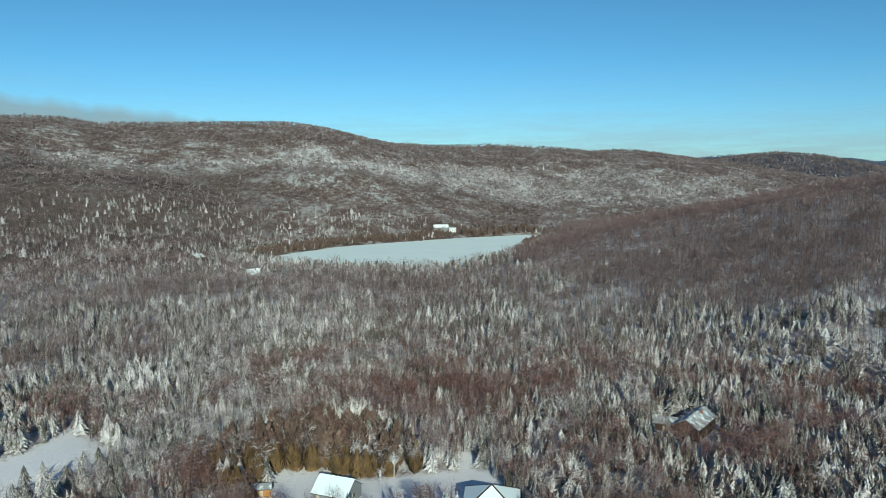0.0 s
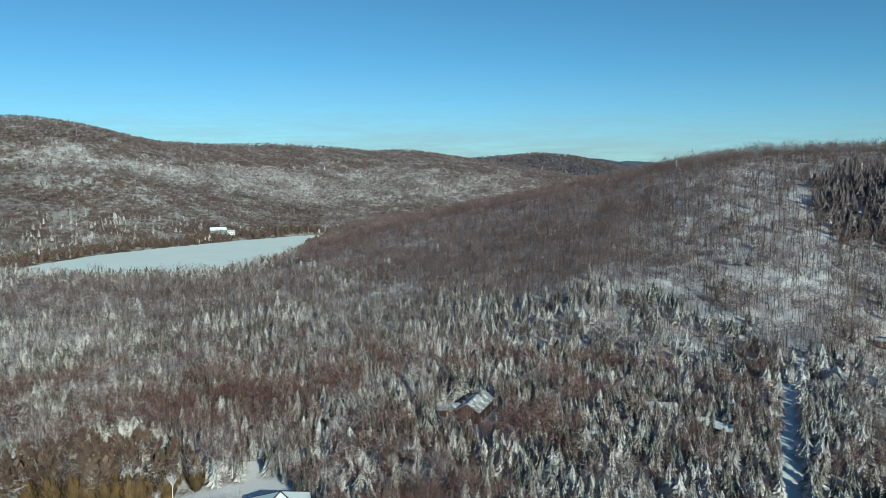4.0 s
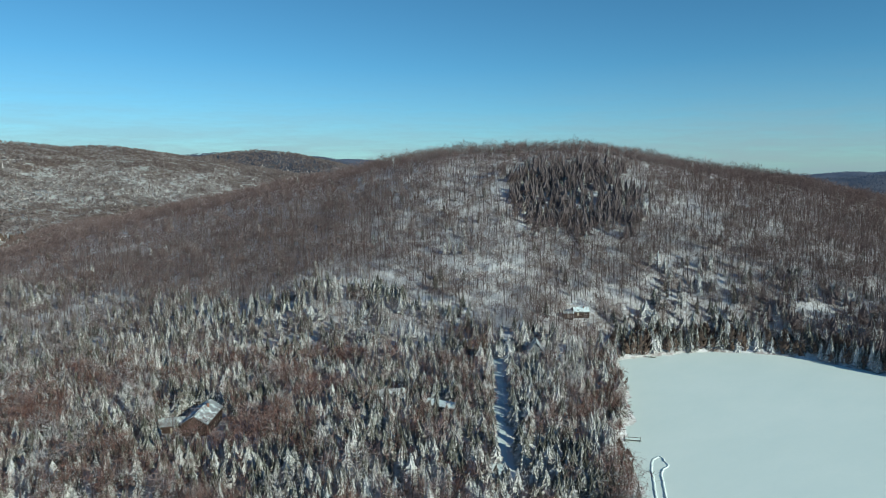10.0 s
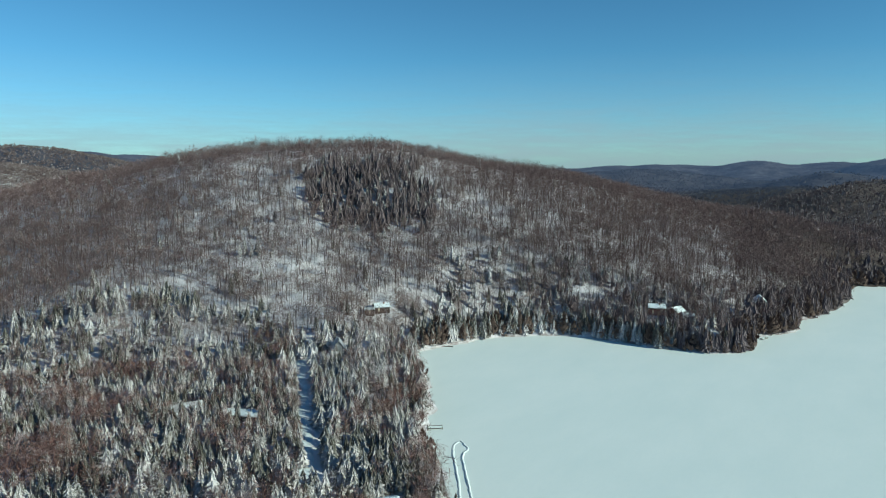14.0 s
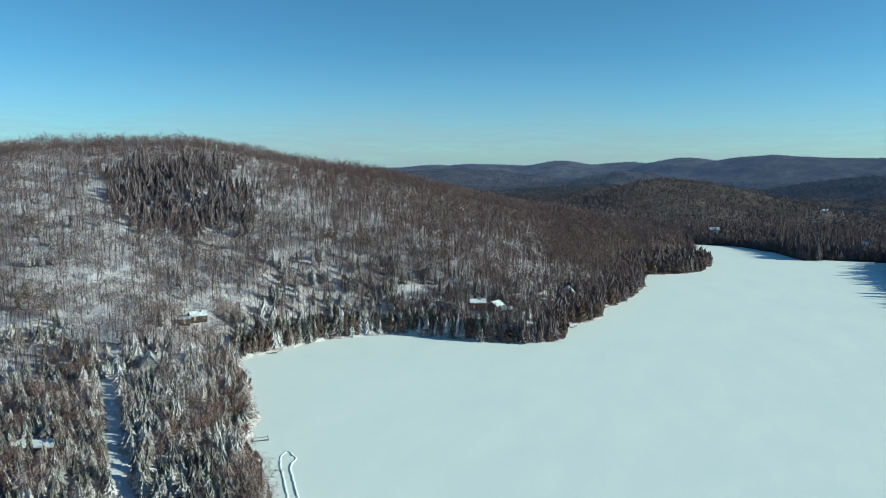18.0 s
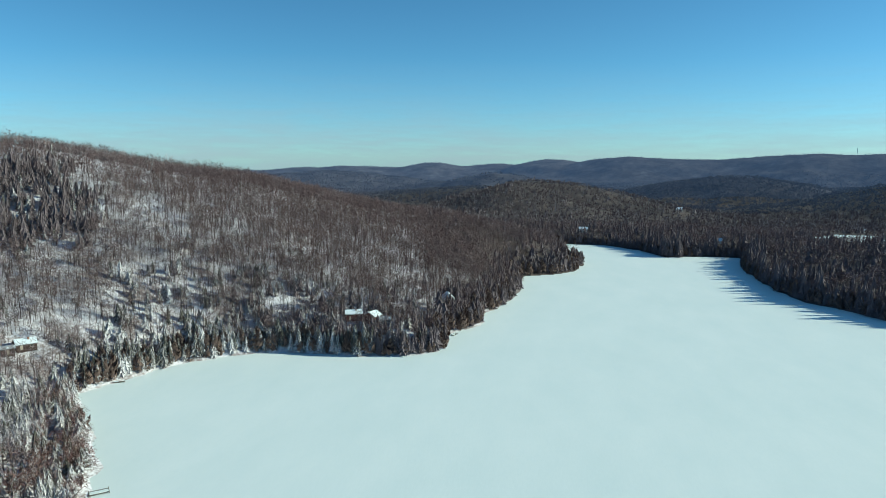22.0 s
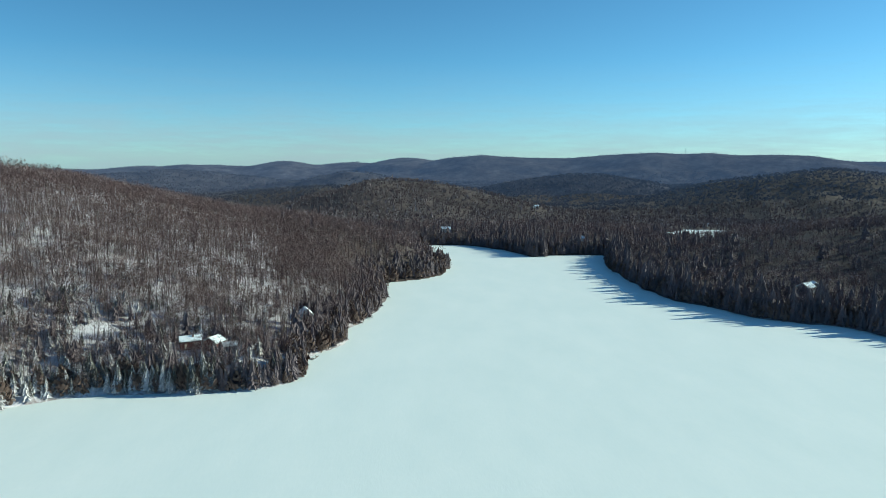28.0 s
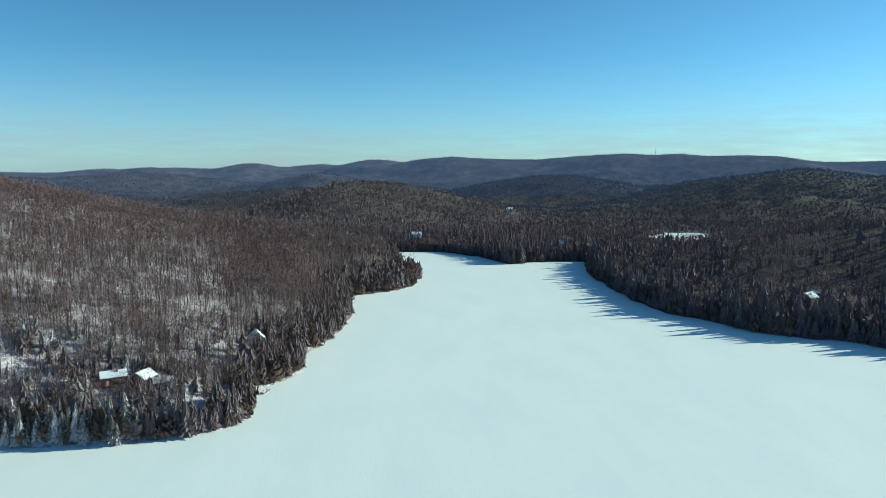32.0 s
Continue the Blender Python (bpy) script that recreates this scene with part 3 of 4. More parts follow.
def spruce(seed, tiers, points, height=14.0, spread=0.2):
    """A conifer: tiers of ragged drooping boughs round a thin stem."""
    r = np.random.RandomState(seed)
    bark, fine = [], []
    for s in range(3):
        a0, a1 = 2 * np.pi * s / 3, 2 * np.pi * (s + 1) / 3
        bark += [(0.16 * np.cos(a0), 0.16 * np.sin(a0), -0.8), (0.16 * np.cos(a1), 0.16 * np.sin(a1), -0.8), (0, 0, height * 0.9)]
    for k in range(tiers):
        u = k / tiers
        base, top = height * (0.06 + 0.86 * u ** 0.92), height * min(1.0, 0.06 + 0.86 * u ** 0.92 + 1.55 / tiers)
        rad = height * spread * (1 - u) ** 0.85 * r.uniform(0.85, 1.15) + 0.25
        turn = r.uniform(0, 6.3)
        rim = []
        for q in range(points * 2):
            a = turn + np.pi * q / points + r.normal(0, 0.12)
            out = rad * (r.uniform(0.82, 1.2) if q % 2 == 0 else r.uniform(0.42, 0.6))
            drop = height * 0.03 * (r.uniform(-0.3, 1.0) if q % 2 == 0 else r.uniform(-1.4, -0.6))
            rim.append((out * np.cos(a), out * np.sin(a), base - drop))
        for q in range(points * 2):
            fine += [(0, 0, top), rim[q], rim[(q + 1) % (points * 2)]]
    return np.array(bark, float), np.array(fine, float)


def cedar(seed, clumps, height=8.0):
    """A bushy shore cedar: small upright sprays set round an egg shape."""
    r = np.random.RandomState(seed)
    bark, fine = [], []
    for s in range(3):
        a0, a1 = 2 * np.pi * s / 3, 2 * np.pi * (s + 1) / 3
        bark += [(0.15 * np.cos(a0), 0.15 * np.sin(a0), -0.8), (0.15 * np.cos(a1), 0.15 * np.sin(a1), -0.8), (0, 0, height * 0.8)]
    for k in range(clumps):
        u, a = r.uniform(0.02, 0.97), r.uniform(0, 6.3)
        rad = height * 0.25 * np.sin(np.pi * min(1, (u + 0.12) ** 0.8)) ** 0.7 * r.uniform(0.6, 1.15)
        c = np.array([rad * np.cos(a), rad * np.sin(a), height * u * 0.9])
        tip = c + np.array([0.5 * np.cos(a), 0.5 * np.sin(a), height * r.uniform(0.10, 0.2)])
        side = np.array([-np.sin(a), np.cos(a), r.normal(0, 0.3)]) * height * r.uniform(0.06, 0.11) * (70 / clumps) ** 0.5
        low = c - np.array([0, 0, height * r.uniform(0.02, 0.08)])
        fine += [low - side, low + side, tip]
    return np.array(bark, float), np.array(fine, float)


def mound(seed, tufts, wide, height=11.0):
    """A distant bare crown: a few broad ragged tufts over a dome."""
    r = np.random.RandomState(seed)
    fine = []
    for k in range(tufts):
        way = np.array([*r.normal(size=2), abs(r.normal()) * 0.9 + 0.15])
        way /= np.linalg.norm(way)
        c = way * np.array([0.36, 0.36, 0.52]) * height * r.uniform(0.6, 1.0) + np.array([0, 0, 0.34 * height])
        rise = np.array([0, 0, 1.0]) + 0.5 * way + r.normal(0, 0.45, 3)
        side = np.cross(rise, r.normal(size=3))
        side *= wide / 2 / np.linalg.norm(side)
        rise *= wide * r.uniform(0.7, 1.2) / np.linalg.norm(rise)
        fine += [c - side - rise * 0.5, c + side - rise * 0.4, c + rise * 0.7]
    return np.array(fine)


def scatter(kinds, x, y, size, name, bark_mat_, fine_mat):
    """Many trees of a few shapes, joined into one mesh with two materials."""
    z = land(x, y) - 0.1
    which, turn = RNG.randint(len(kinds), size=len(x)), RNG.uniform(0, 6.283, len(x))
    wide, own = RNG.uniform(0.8, 1.45, len(x)), RNG.rand(len(x)).astype(np.float32)
    blocks, tags, tones = [], [], []
    for k, pair in enumerate(kinds):
        sel = np.nonzero(which == k)[0]
        if not len(sel):
            continue
        for tag, tri in enumerate(pair):
            if not len(tri):
                continue
            c, s = np.cos(turn[sel])[:, None], np.sin(turn[sel])[:, None]
            g, w = size[sel][:, None], wide[sel][:, None]
            out = np.empty((len(sel), len(tri), 3), np.float32)
            out[:, :, 0] = x[sel][:, None] + g * w * (c * tri[:, 0] - s * tri[:, 1])
            out[:, :, 1] = y[sel][:, None] + g * w * (s * tri[:, 0] + c * tri[:, 1])
            out[:, :, 2] = z[sel][:, None] + g * tri[:, 2]
            blocks.append(out.reshape(-1, 3))
            tags.append(np.full(len(sel) * len(tri) // 3, tag, np.int32))
            tones.append(np.repeat(own[sel], len(tri)))
    verts = np.concatenate(blocks)
    me = mesh_from(name, verts, np.arange(len(verts)).reshape(-1, 3), bark_mat_)
    me.materials.append(fine_mat)
    me.polygons.foreach_set("material_index", np.concatenate(tags))
    me.attributes.new("tone", "FLOAT", "POINT").data.foreach_set("value", np.concatenate(tones))
    return new(name, me)


def seeds_in(spacing, near, far, low=-35, high=134):
    """Uneven places in a ring between two distances and two headings, about one to each spacing square metres."""
    count = int(0.5 * radians(high - low) * (far * far - near * near) / spacing)
    r = np.sqrt(RNG.uniform(near * near, far * far, count))
    a = np.radians(RNG.uniform(low, high, count))
    return r * np.sin(a), r * np.cos(a)


HOUSES = [(-30, 189.5, 9, 11), (12.8, 174.5, 10, 8), (-51.5, 188, 4.5, 6), (88, 235, 10, 17), (78, 233, 6, 12), (149.5, 208, 5.5, 0), (158, 187, 6, 5), (236.5, 214, 6, 5), (294, 234, 6, 1), (286.5, 236.5, 4, 1), (143, 113.5, 6, 9), (393.5, 113, 6, 4), (393.5, 102, 5.5, 4),
          (393, 95, 4.5, 3), (453, 68, 6, 4), (-3, 957, 14, 12), (13, 957, 8, 12), (-246, 690, 12, 9), (-158, 572, 9, 9), (919, -41, 9, 9), (817, -183, 6, 6), (518, -256, 6, 6), (525, -266, 6, 6)]


def clear(x, y, grow=0.0):
    """Whether a tree may stand here: on land, off the lane, yards and houses."""
    ok = np.ones(x.shape, bool)
    for o in OPEN:
        ok &= ~rectangle(x, y, o[0], o[1], o[2] + grow, o[3] + grow, o[4])
    for hx, hy, rad, sight_reach in HOUSES:
        away = math.hypot(hx, hy)
        ahead = ((hx - x) * hx + (hy - y) * hy) / away
        aside = np.abs((x - hx) * hy - (y - hy) * hx) / away
        # trees towards the flight's start are thinned so the camera sees each house
        sight_gap = (ahead > 0) & (ahead < rad + sight_reach) & (aside < rad * 0.8)
        ok &= (np.hypot(x - hx, y - hy) > rad + grow) & ~(sight_gap & (RNG.rand(len(x)) < 0.85))
    for outline in (LAKE, POND_NORTH, POND_EAST):
        wob = 1.3 * wave(x, y, 28, 3) + 0.8 * wave(x, y, 11, 4)
        ok &= shore_distance(x, y, outline) + wob * (1.5 if outline is POND_NORTH else 1) > np.where((outline is LAKE) & (x < 292) & (y > 90), 2.5, 1.0)
    return ok


def kind_of(x, y):
    """0 bare hardwood, 1 spruce, 2 cedar or none (-1), by the lie of the land."""
    heading, r = np.degrees(np.arctan2(x, y)), np.hypot(x, y)
    h = hills(x, y)
    d1, d2 = shore_distance(x, y, LAKE), shore_distance(x, y, POND_NORTH)
    patch = 0.7 * wave(x, y, 60, 21) + 0.6 * wave(x, y, 22, 22) + 0.5 * wave(x, y, 170, 24)
    spruces = np.clip(np.where(r < 340, np.interp(heading, (-35, -6, 8, 22, 32, 60), (0.6, 0.52, 0.46, 0.55, 0.72, 0.68)), 0.36) + 0.34 * patch, 0.05, 0.9)
    spruces = np.where((h > 10) & (r < 900), 0.02 + 0.03 * patch, spruces)
    crown = ((heading - 50.8) / 5.6) ** 2 + ((r - 510) / 60) ** 2
    stand_up = crown + 0.5 * patch < 1
    spruces = np.where(stand_up, 0.62, spruces)
    foot = (heading > 28) & (heading < 42.5) & (np.abs(r - 399 + 3.5 * (heading - 29.8) + 6 * patch) < 11)
    spruces = np.where(foot, 0.75, spruces)
    spruces = np.where((d1 >= 20) & (d1 < 55) & (heading > 57) & (heading < 78), 0.28, spruces)
    spruces = np.where((d1 > 0) & (d1 < 20) & (heading > 54), np.where(heading > 70, 0.6, 0.4), spruces)
    spruces = np.where((heading > 86) & (r > 650), 0.25 + 0.2 * patch, spruces)
    spruces = np.where((heading > 113) & (d1 > 70) & (r < 1000), 0.06, spruces)
    spruces = np.where((r > 480) & (heading < 8), 0.18 + 0.14 * patch, spruces)
    spruces = np.where((r > 1000) & (heading < 60), 0.05 + 0.06 * patch, spruces)
    spruces = np.where((d2 > 0) & (d2 < 40) & (r < 820), 0.75, spruces)
    kind = np.where(RNG.rand(len(x)) < spruces, 1, 0)
    west = (x < 292) & (y > 90)
    fringe = ((d1 > 0) & (d1 < 7) & ~west) | ((d2 > 0) & (d2 < 22) & (r > 760))
    kind = np.where(fringe & (RNG.rand(len(x)) < 0.7), 2, kind)
    lane = rectangle(x, y, 190, 177, 136, 12, 43.5)
    kind = np.where(lane & (RNG.rand(len(x)) < 0.75), 1, kind)
    # bank spruces seen from their shaded side get the less snowy, darker needles
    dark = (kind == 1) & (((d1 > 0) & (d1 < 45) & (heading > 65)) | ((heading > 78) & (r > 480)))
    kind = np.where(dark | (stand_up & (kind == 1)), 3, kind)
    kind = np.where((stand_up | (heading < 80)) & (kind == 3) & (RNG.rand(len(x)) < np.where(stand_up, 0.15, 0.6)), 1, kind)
    yard = np.hypot(x + 42, y - 208) < 34
    kind = np.where(yard & (RNG.rand(len(x)) < 0.5), 2, kind)
    return kind


def plant(spacing, near, far, low=-35, high=134):
    x, y = seeds_in(spacing, near, far, low, high)
    ok = clear(x, y)
    # the back of the hill over the lake is thinly planted
    heading, r = np.degrees(np.arctan2(x, y)), np.hypot(x, y)
    crest = np.interp(heading, (12, 22, 38, 60, 78, 86), (880, 770, 665, 645, 695, 725))
    back = (heading > 14) & (heading < 84) & (r > crest + 35) & (r < 1000)
    ok &= ~back | (RNG.rand(len(x)) < 0.15)
    ok &= ~((heading < 8) & (r > 1720)) | (RNG.rand(len(x)) < 0.2)
    ok &= ~((heading > 60) & (r > 1000) & (r < 1900)) | (RNG.rand(len(x)) < 0.75)
    # nor is anything to be seen in the valley right behind it
    ok &= ~((heading > 36) & (heading < 60) & (r > 780) & (r < 3300))
    ok &= ~((heading < 14) & (r > 1950))
    x, y = x[ok], y[ok]
    return x, y, kind_of(x, y)


def sizes(n, low, high):
    return RNG.uniform(low, high, n) * np.where(RNG.rand(n) < 0.12, 1.2, 1.0)


def join_all(name, obs, label, category):
    """One object from several that share their two materials."""
    first = obs[0].data
    bm_v = [np.empty(len(o.data.vertices) * 3, np.float32) for o in obs]
    tags = [np.empty(len(o.data.polygons), np.int32) for o in obs]
    tones = [np.empty(len(o.data.vertices), np.float32) for o in obs]
    for o, v, t, own in zip(obs, bm_v, tags, tones):
        o.data.attributes["tone"].data.foreach_get("value", own)
        o.data.vertices.foreach_get("co", v)
        o.data.polygons.foreach_get("material_index", t)
    verts = np.concatenate(bm_v).reshape(-1, 3)
    me = mesh_from(name, verts, np.arange(len(verts)).reshape(-1, 3), first.materials[0])
    me.materials.append(first.materials[1])
    me.polygons.foreach_set("material_index", np.concatenate(tags))
    me.attributes.new("tone", "FLOAT", "POINT").data.foreach_set("value", np.concatenate(tones))
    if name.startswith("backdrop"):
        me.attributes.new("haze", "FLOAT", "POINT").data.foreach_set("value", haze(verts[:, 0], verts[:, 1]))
    for o in obs:
        old = o.data
        bpy.data.objects.remove(o)
        bpy.data.meshes.remove(old)
    return tagged(new(name, me), label, category, kind="stuff")


def fringe_places(outline, step, low, high):
    """Places close along a shore."""
    pts = []
    for (ax, ay), (bx, by) in zip(outline, outline[1:] + outline[:1]):
        n = max(1, int(math.hypot(bx - ax, by - ay) / step))
        for q in range(n):
            t = (q + RNG.rand()) / n
            pts.append((ax + t * (bx - ax), ay + t * (by - ay)))
    x, y = np.array(pts).T
    wob = 1.3 * wave(x, y, 28, 3) + 0.8 * wave(x, y, 11, 4)
    e = 0.5
    gx = (shore_distance(x + e, y, outline) - shore_distance(x - e, y, outline)) / (2 * e)
    gy = (shore_distance(x, y + e, outline) - shore_distance(x, y - e, outline)) / (2 * e)
    off = RNG.uniform(low, high, len(x)) - wob
    return x + gx * off, y + gy * off


def tree_object(name, pair, mats, label, category, group):
    """A tree of its own: an empty with a trunk and a crown."""
    e = tagged(new(name), label, category, group)
    for piece, tri, mat in zip(("trunk", "crown"), pair, mats):
        ob = new(piece, mesh_from(piece, tri, np.arange(len(tri)).reshape(-1, 3), mat))
        ob.parent = e
    return e


def near_trees(x, y, kind):
    """The trees that stand nearest the start of the flight, as things. Returns which places they take."""
    taken = np.zeros(len(x), bool)
    heading, r = np.degrees(np.arctan2(x, y)), np.hypot(x, y)
    z = land(x, y)
    sorts = ((0, "bare_hardwood", [hardwood(s + 511, 170, 12, 0.065) for s in range(4)], (M_BARK, M_TWIG), "bare brown hardwood tree with a dense twiggy crown", "tree", "bare trees near the lane", 0.7, 1.05, 200),
             (0, "frosted_hardwood", [hardwood(s + 541, 150, 14, 0.07) for s in range(3)], (M_BARK, M_FROST), "bare tree with snow lining its pale branches", "tree", "snow-lined trees near the lane", 0.6, 0.95, 60),
             (1, "snowy_spruce", [spruce(s + 571, 11, 7, spread=0.22 + 0.02 * (s % 2)) for s in range(4)], (M_BARK, M_SPRUCE), "slim dark spruce loaded with clumps of snow", "tree", "snowy spruces near the lane", 0.32, 0.68, 300),
             (2, "cedar_tree", [cedar(s + 601, 260) for s in range(3)], (M_BARK, M_CEDAR), "bushy olive-brown cedar with little snow", "tree", "cedars round the chalet", 0.5, 1.25, 80))
    for k, name, shapes, mats, label, category, group, low, high, most in sorts:
        spot = np.nonzero((kind == k) & ~taken & (heading > -32) & (heading < 62) & (r < 320))[0]
        near = r[spot] + (60 * RNG.rand(len(spot)) if name == "frosted_hardwood" else 0)
        spot = spot[np.argsort(near)][:most]
        taken[spot] = True
        first = [tree_object(name, q, mats, label, category, group) for q in shapes]
        for n, i in enumerate(spot):
            m = pose(x[i], y[i], z[i] - 0.1, 0, 0, RNG.uniform(0, 360)) @ Matrix.Scale(RNG.uniform(low, high), 4)
            if n < len(first):
                first[n].matrix_basis = m
            else:
                made = copy_thing(first[n % len(first)], Matrix.Identity(4))
                made.matrix_basis = m
    return taken


def build_woods():
    bare, haze, green, olive, dim, rime = [], [], [], [], [], []
    rings = [(6.6, 165, 320, 80, 6, 0.095, 7, 6, 2), (9.5, 320, 560, 36, 5, 0.12, 5, 5, 1), (19, 560, 1000, 16, 1, 0.34, 4, 4, 1)]
    for spacing, near, far, twigs, limbs, width, tiers, points, sides in rings:
        x, y, kind = plant(spacing, near, far)
        if near < 200:
            taken = near_trees(x, y, kind)
            x, y, kind = x[~taken], y[~taken], kind[~taken]
        frosty = (kind == 0) & (hills(x, y) < 12) & (np.hypot(x, y) < 900) & (np.degrees(np.arctan2(x, y)) < 52) & (RNG.rand(len(x)) < (0.25 + 0.4 * wave(x, y, 110, 23)) * np.interp(np.degrees(np.arctan2(x, y)), (-10, 4, 20, 30), (1.6, 0.8, 0.6, 1.0)) * np.where((np.hypot(x, y) > 480) & (x < 0.1 * y), 0.45, 1.0))
        kind = np.where(frosty, 4, kind)
        trees = [hardwood(s + 31, twigs, limbs, width, sides) for s in range(6)]
        firs = [spruce(s + 61, tiers, points, spread=0.215 + 0.025 * (s % 3)) for s in range(6)]
        bush = [cedar(s + 91, 70 if near < 400 else 36) for s in range(4)]
        for k, shapes, store, low, high, mats in ((0, trees, bare if near < 200 else haze, 0.65, 1.1, (M_BARK, M_TWIG if near < 200 else M_STEM)), (1, firs, green, 0.32 if near < 200 else 0.3, 0.68 if near < 200 else 0.64, (M_BARK, M_SPRUCE)), (2, bush, olive, 0.7, 1.3, (M_BARK, M_SHORE)),
                                                     (4, trees, rime, 0.55, 1.0, (M_BARK, M_FROST)),
                                                     (3, firs, dim, 0.42, 0.82, (M_BARK, M_DARK_SHADE))):
            sel = kind == k
            if sel.any():
                store.append(scatter(shapes, x[sel], y[sel], sizes(sel.sum(), low, high), "wood", *mats))
    # denser stems on the flank over the point, and low brushwood under the nearer trees
    x, y = seeds_in(9, 385, 740, 55, 88)
    head = np.degrees(np.arctan2(x, y))
    ok = clear(x, y) & (hills(x, y) > 3) & (RNG.rand(len(x)) < np.clip((head - 59) / 9, 0.06, 1.0))
    haze.append(scatter([hardwood(s + 331, 30, 4, 0.13, 1) for s in range(5)], x[ok], y[ok], sizes(ok.sum(), 0.6, 1.0), "wood", M_BARK, M_STEM))
    x, y = seeds_in(12.5, 430, 760, 6, 84)
    head = np.degrees(np.arctan2(x, y)) + 3 * wave(x, y, 120, 29)
    tops = np.interp(head, (12, 22, 38, 60, 78, 86), (880, 770, 665, 645, 695, 725))
    ok = clear(x, y) & (hills(x, y) > 8) & (np.hypot(x, y) < tops + 40) & (RNG.rand(len(x)) < np.maximum(np.clip((46 - head) / 16, 0.0, 1), 1.0 * np.clip((hills(x, y) / np.interp(head, (38, 45, 52, 60, 66, 78, 86), (93, 111, 101, 84, 77, 36, 12)) - 0.76) / 0.10, 0, 1)))
    haze.append(scatter([hardwood(s + 361, 30, 1, 0.23, 1, low=True) for s in range(5)], x[ok], y[ok], sizes(ok.sum(), 0.6, 1.0), "wood", M_BARK, M_STEM))
    x, y = seeds_in(7.0, 168, 450, -34, 60)
    ok = clear(x, y) & ((np.hypot(x, y) < 370) | (np.degrees(np.arctan2(x, y)) < 44))
    bare.append(scatter([hardwood(s + 431, 12, 0, 0.16, 1, 4.4, True) for s in range(5)], x[ok], y[ok], sizes(ok.sum(), 0.5, 1.2), "wood", M_BARK, M_TWIG))
    x, y = seeds_in(8, 345, 480, 47, 77)
    ok = clear(x, y) & (hills(x, y) > 0.5)
    haze.append(scatter([hardwood(s + 451, 26, 3, 0.15, 1, 8.0, True) for s in range(5)], x[ok], y[ok], sizes(ok.sum(), 0.6, 1.1), "wood", M_BARK, M_STEM))
    bush = [cedar(s + 191, 60) for s in range(5)]
    firs = [spruce(s + 261, 7, 6, spread=0.17 + 0.02 * (s % 3)) for s in range(5)]
    x, y = fringe_places(LAKE, 1.0, 0.0, 4.5)
    west = (x < 292) & (y > 90)
    x, y = x - 1.3 * west, y + 1.3 * west
    ok_first = (np.hypot(x, y) > 170) & (x > 100)
    x, y = x[ok_first], y[ok_first]
    brown = west[ok_first] & (RNG.rand(len(x)) < 0.93)
    bare.append(scatter([hardwood(s + 731, 64, 4, 0.16, 1, 6.0, True) for s in range(4)], x[brown], y[brown], sizes(brown.sum(), 0.6, 1.2), "wood", M_BARK, M_TWIG))
    x, y, west_left = x[~brown], y[~brown], west[ok_first][~brown]
    low = (RNG.rand(len(x)) < np.where(west_left, 1.0, np.where(y > 95, 0.25, 0.2)))
    olive.append(scatter(bush, x[low], y[low], sizes(low.sum(), 0.5, 1.2), "wood", M_BARK, M_SHORE))
    for pick, store, needles in ((~low & (y < 95), dim, M_DARK_SHADE), (~low & (y >= 95), green, M_SPRUCE)):
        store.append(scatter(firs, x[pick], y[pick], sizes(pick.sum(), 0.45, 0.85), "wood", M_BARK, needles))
    x, y = fringe_places(LAKE, 2.2, 0.5, 9)
    ok = (y > 95) & (x > 255) & (x < 372)
    green.append(scatter(firs, x[ok], y[ok], sizes(ok.sum(), 0.45, 0.85), "wood", M_BARK, M_SPRUCE))
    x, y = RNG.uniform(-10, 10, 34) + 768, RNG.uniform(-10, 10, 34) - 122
    dim.append(scatter(firs, x, y, sizes(34, 0.7, 1.45), "wood", M_BARK, M_DARK_SHADE))
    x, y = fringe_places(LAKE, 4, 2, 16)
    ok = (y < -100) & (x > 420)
    dim.append(scatter(firs, x[ok], y[ok], sizes(ok.sum(), 1.0, 1.45), "wood", M_BARK, M_DARK_SHADE))
    join_all("hardwood_forest", bare, "bare brown hardwood trees standing in snow", "forest")
    join_all("frosted_woods", rime, "leafless trees with snow lining every branch", "forest")
    join_all("hillside_hardwoods", haze, "grey-brown leafless woods on the snowy hillside", "forest")
    join_all("spruce_forest", green, "dark spruces loaded with fresh snow", "forest")
    join_all("shore_spruce_forest", dim, "tall spruces with little snow round the lake, darkened in place of shade", "forest")
    join_all("cedar_thicket", olive, "olive and rust-coloured cedars along the shore", "thicket")
    near_rows = ((44, 1000, 1900, 9, 2.1, 3, 4, 0.8, -35, 60), (42, 1000, 1600, 8, 2.2, 3, 4, 0.8, 60, 134), (50, 1900, 2320, 8, 2.8, 3, 4, 0.9, -35, 36))
    for name, label, rows, mat in (("distant_woods", "distant woods of grey-brown trees on the hills", near_rows, M_FAR),
                                   ("distant_rimed_woods", "distant woods white with rime on the northern slope", ((34, 1120, 2320, 9, 2.2, 3, 4, 0.8, -35, 34),), M_FAR_RIME),
                                   ("backdrop_middle_woods", "treetops on the middle hills with haze painted as a glow", ((56, 1600, 2320, 7, 3.0, 3, 4, 0.8, 66, 134), (190, 2320, 3400, 7, 4.0, 2, 4, 0.75, 60, 134), (240, 2320, 3400, 6, 4.4, 2, 4, 0.9, 14, 38)), M_HAZE_GLOW),
                                   ("backdrop_far_woods", "ragged treetops along the far range, with haze painted as a glow", ((420, 3400, 4650, 7, 4.2, 2, 3, 0.5, -35, 134),), M_HAZE_GLOW)):
        far = []
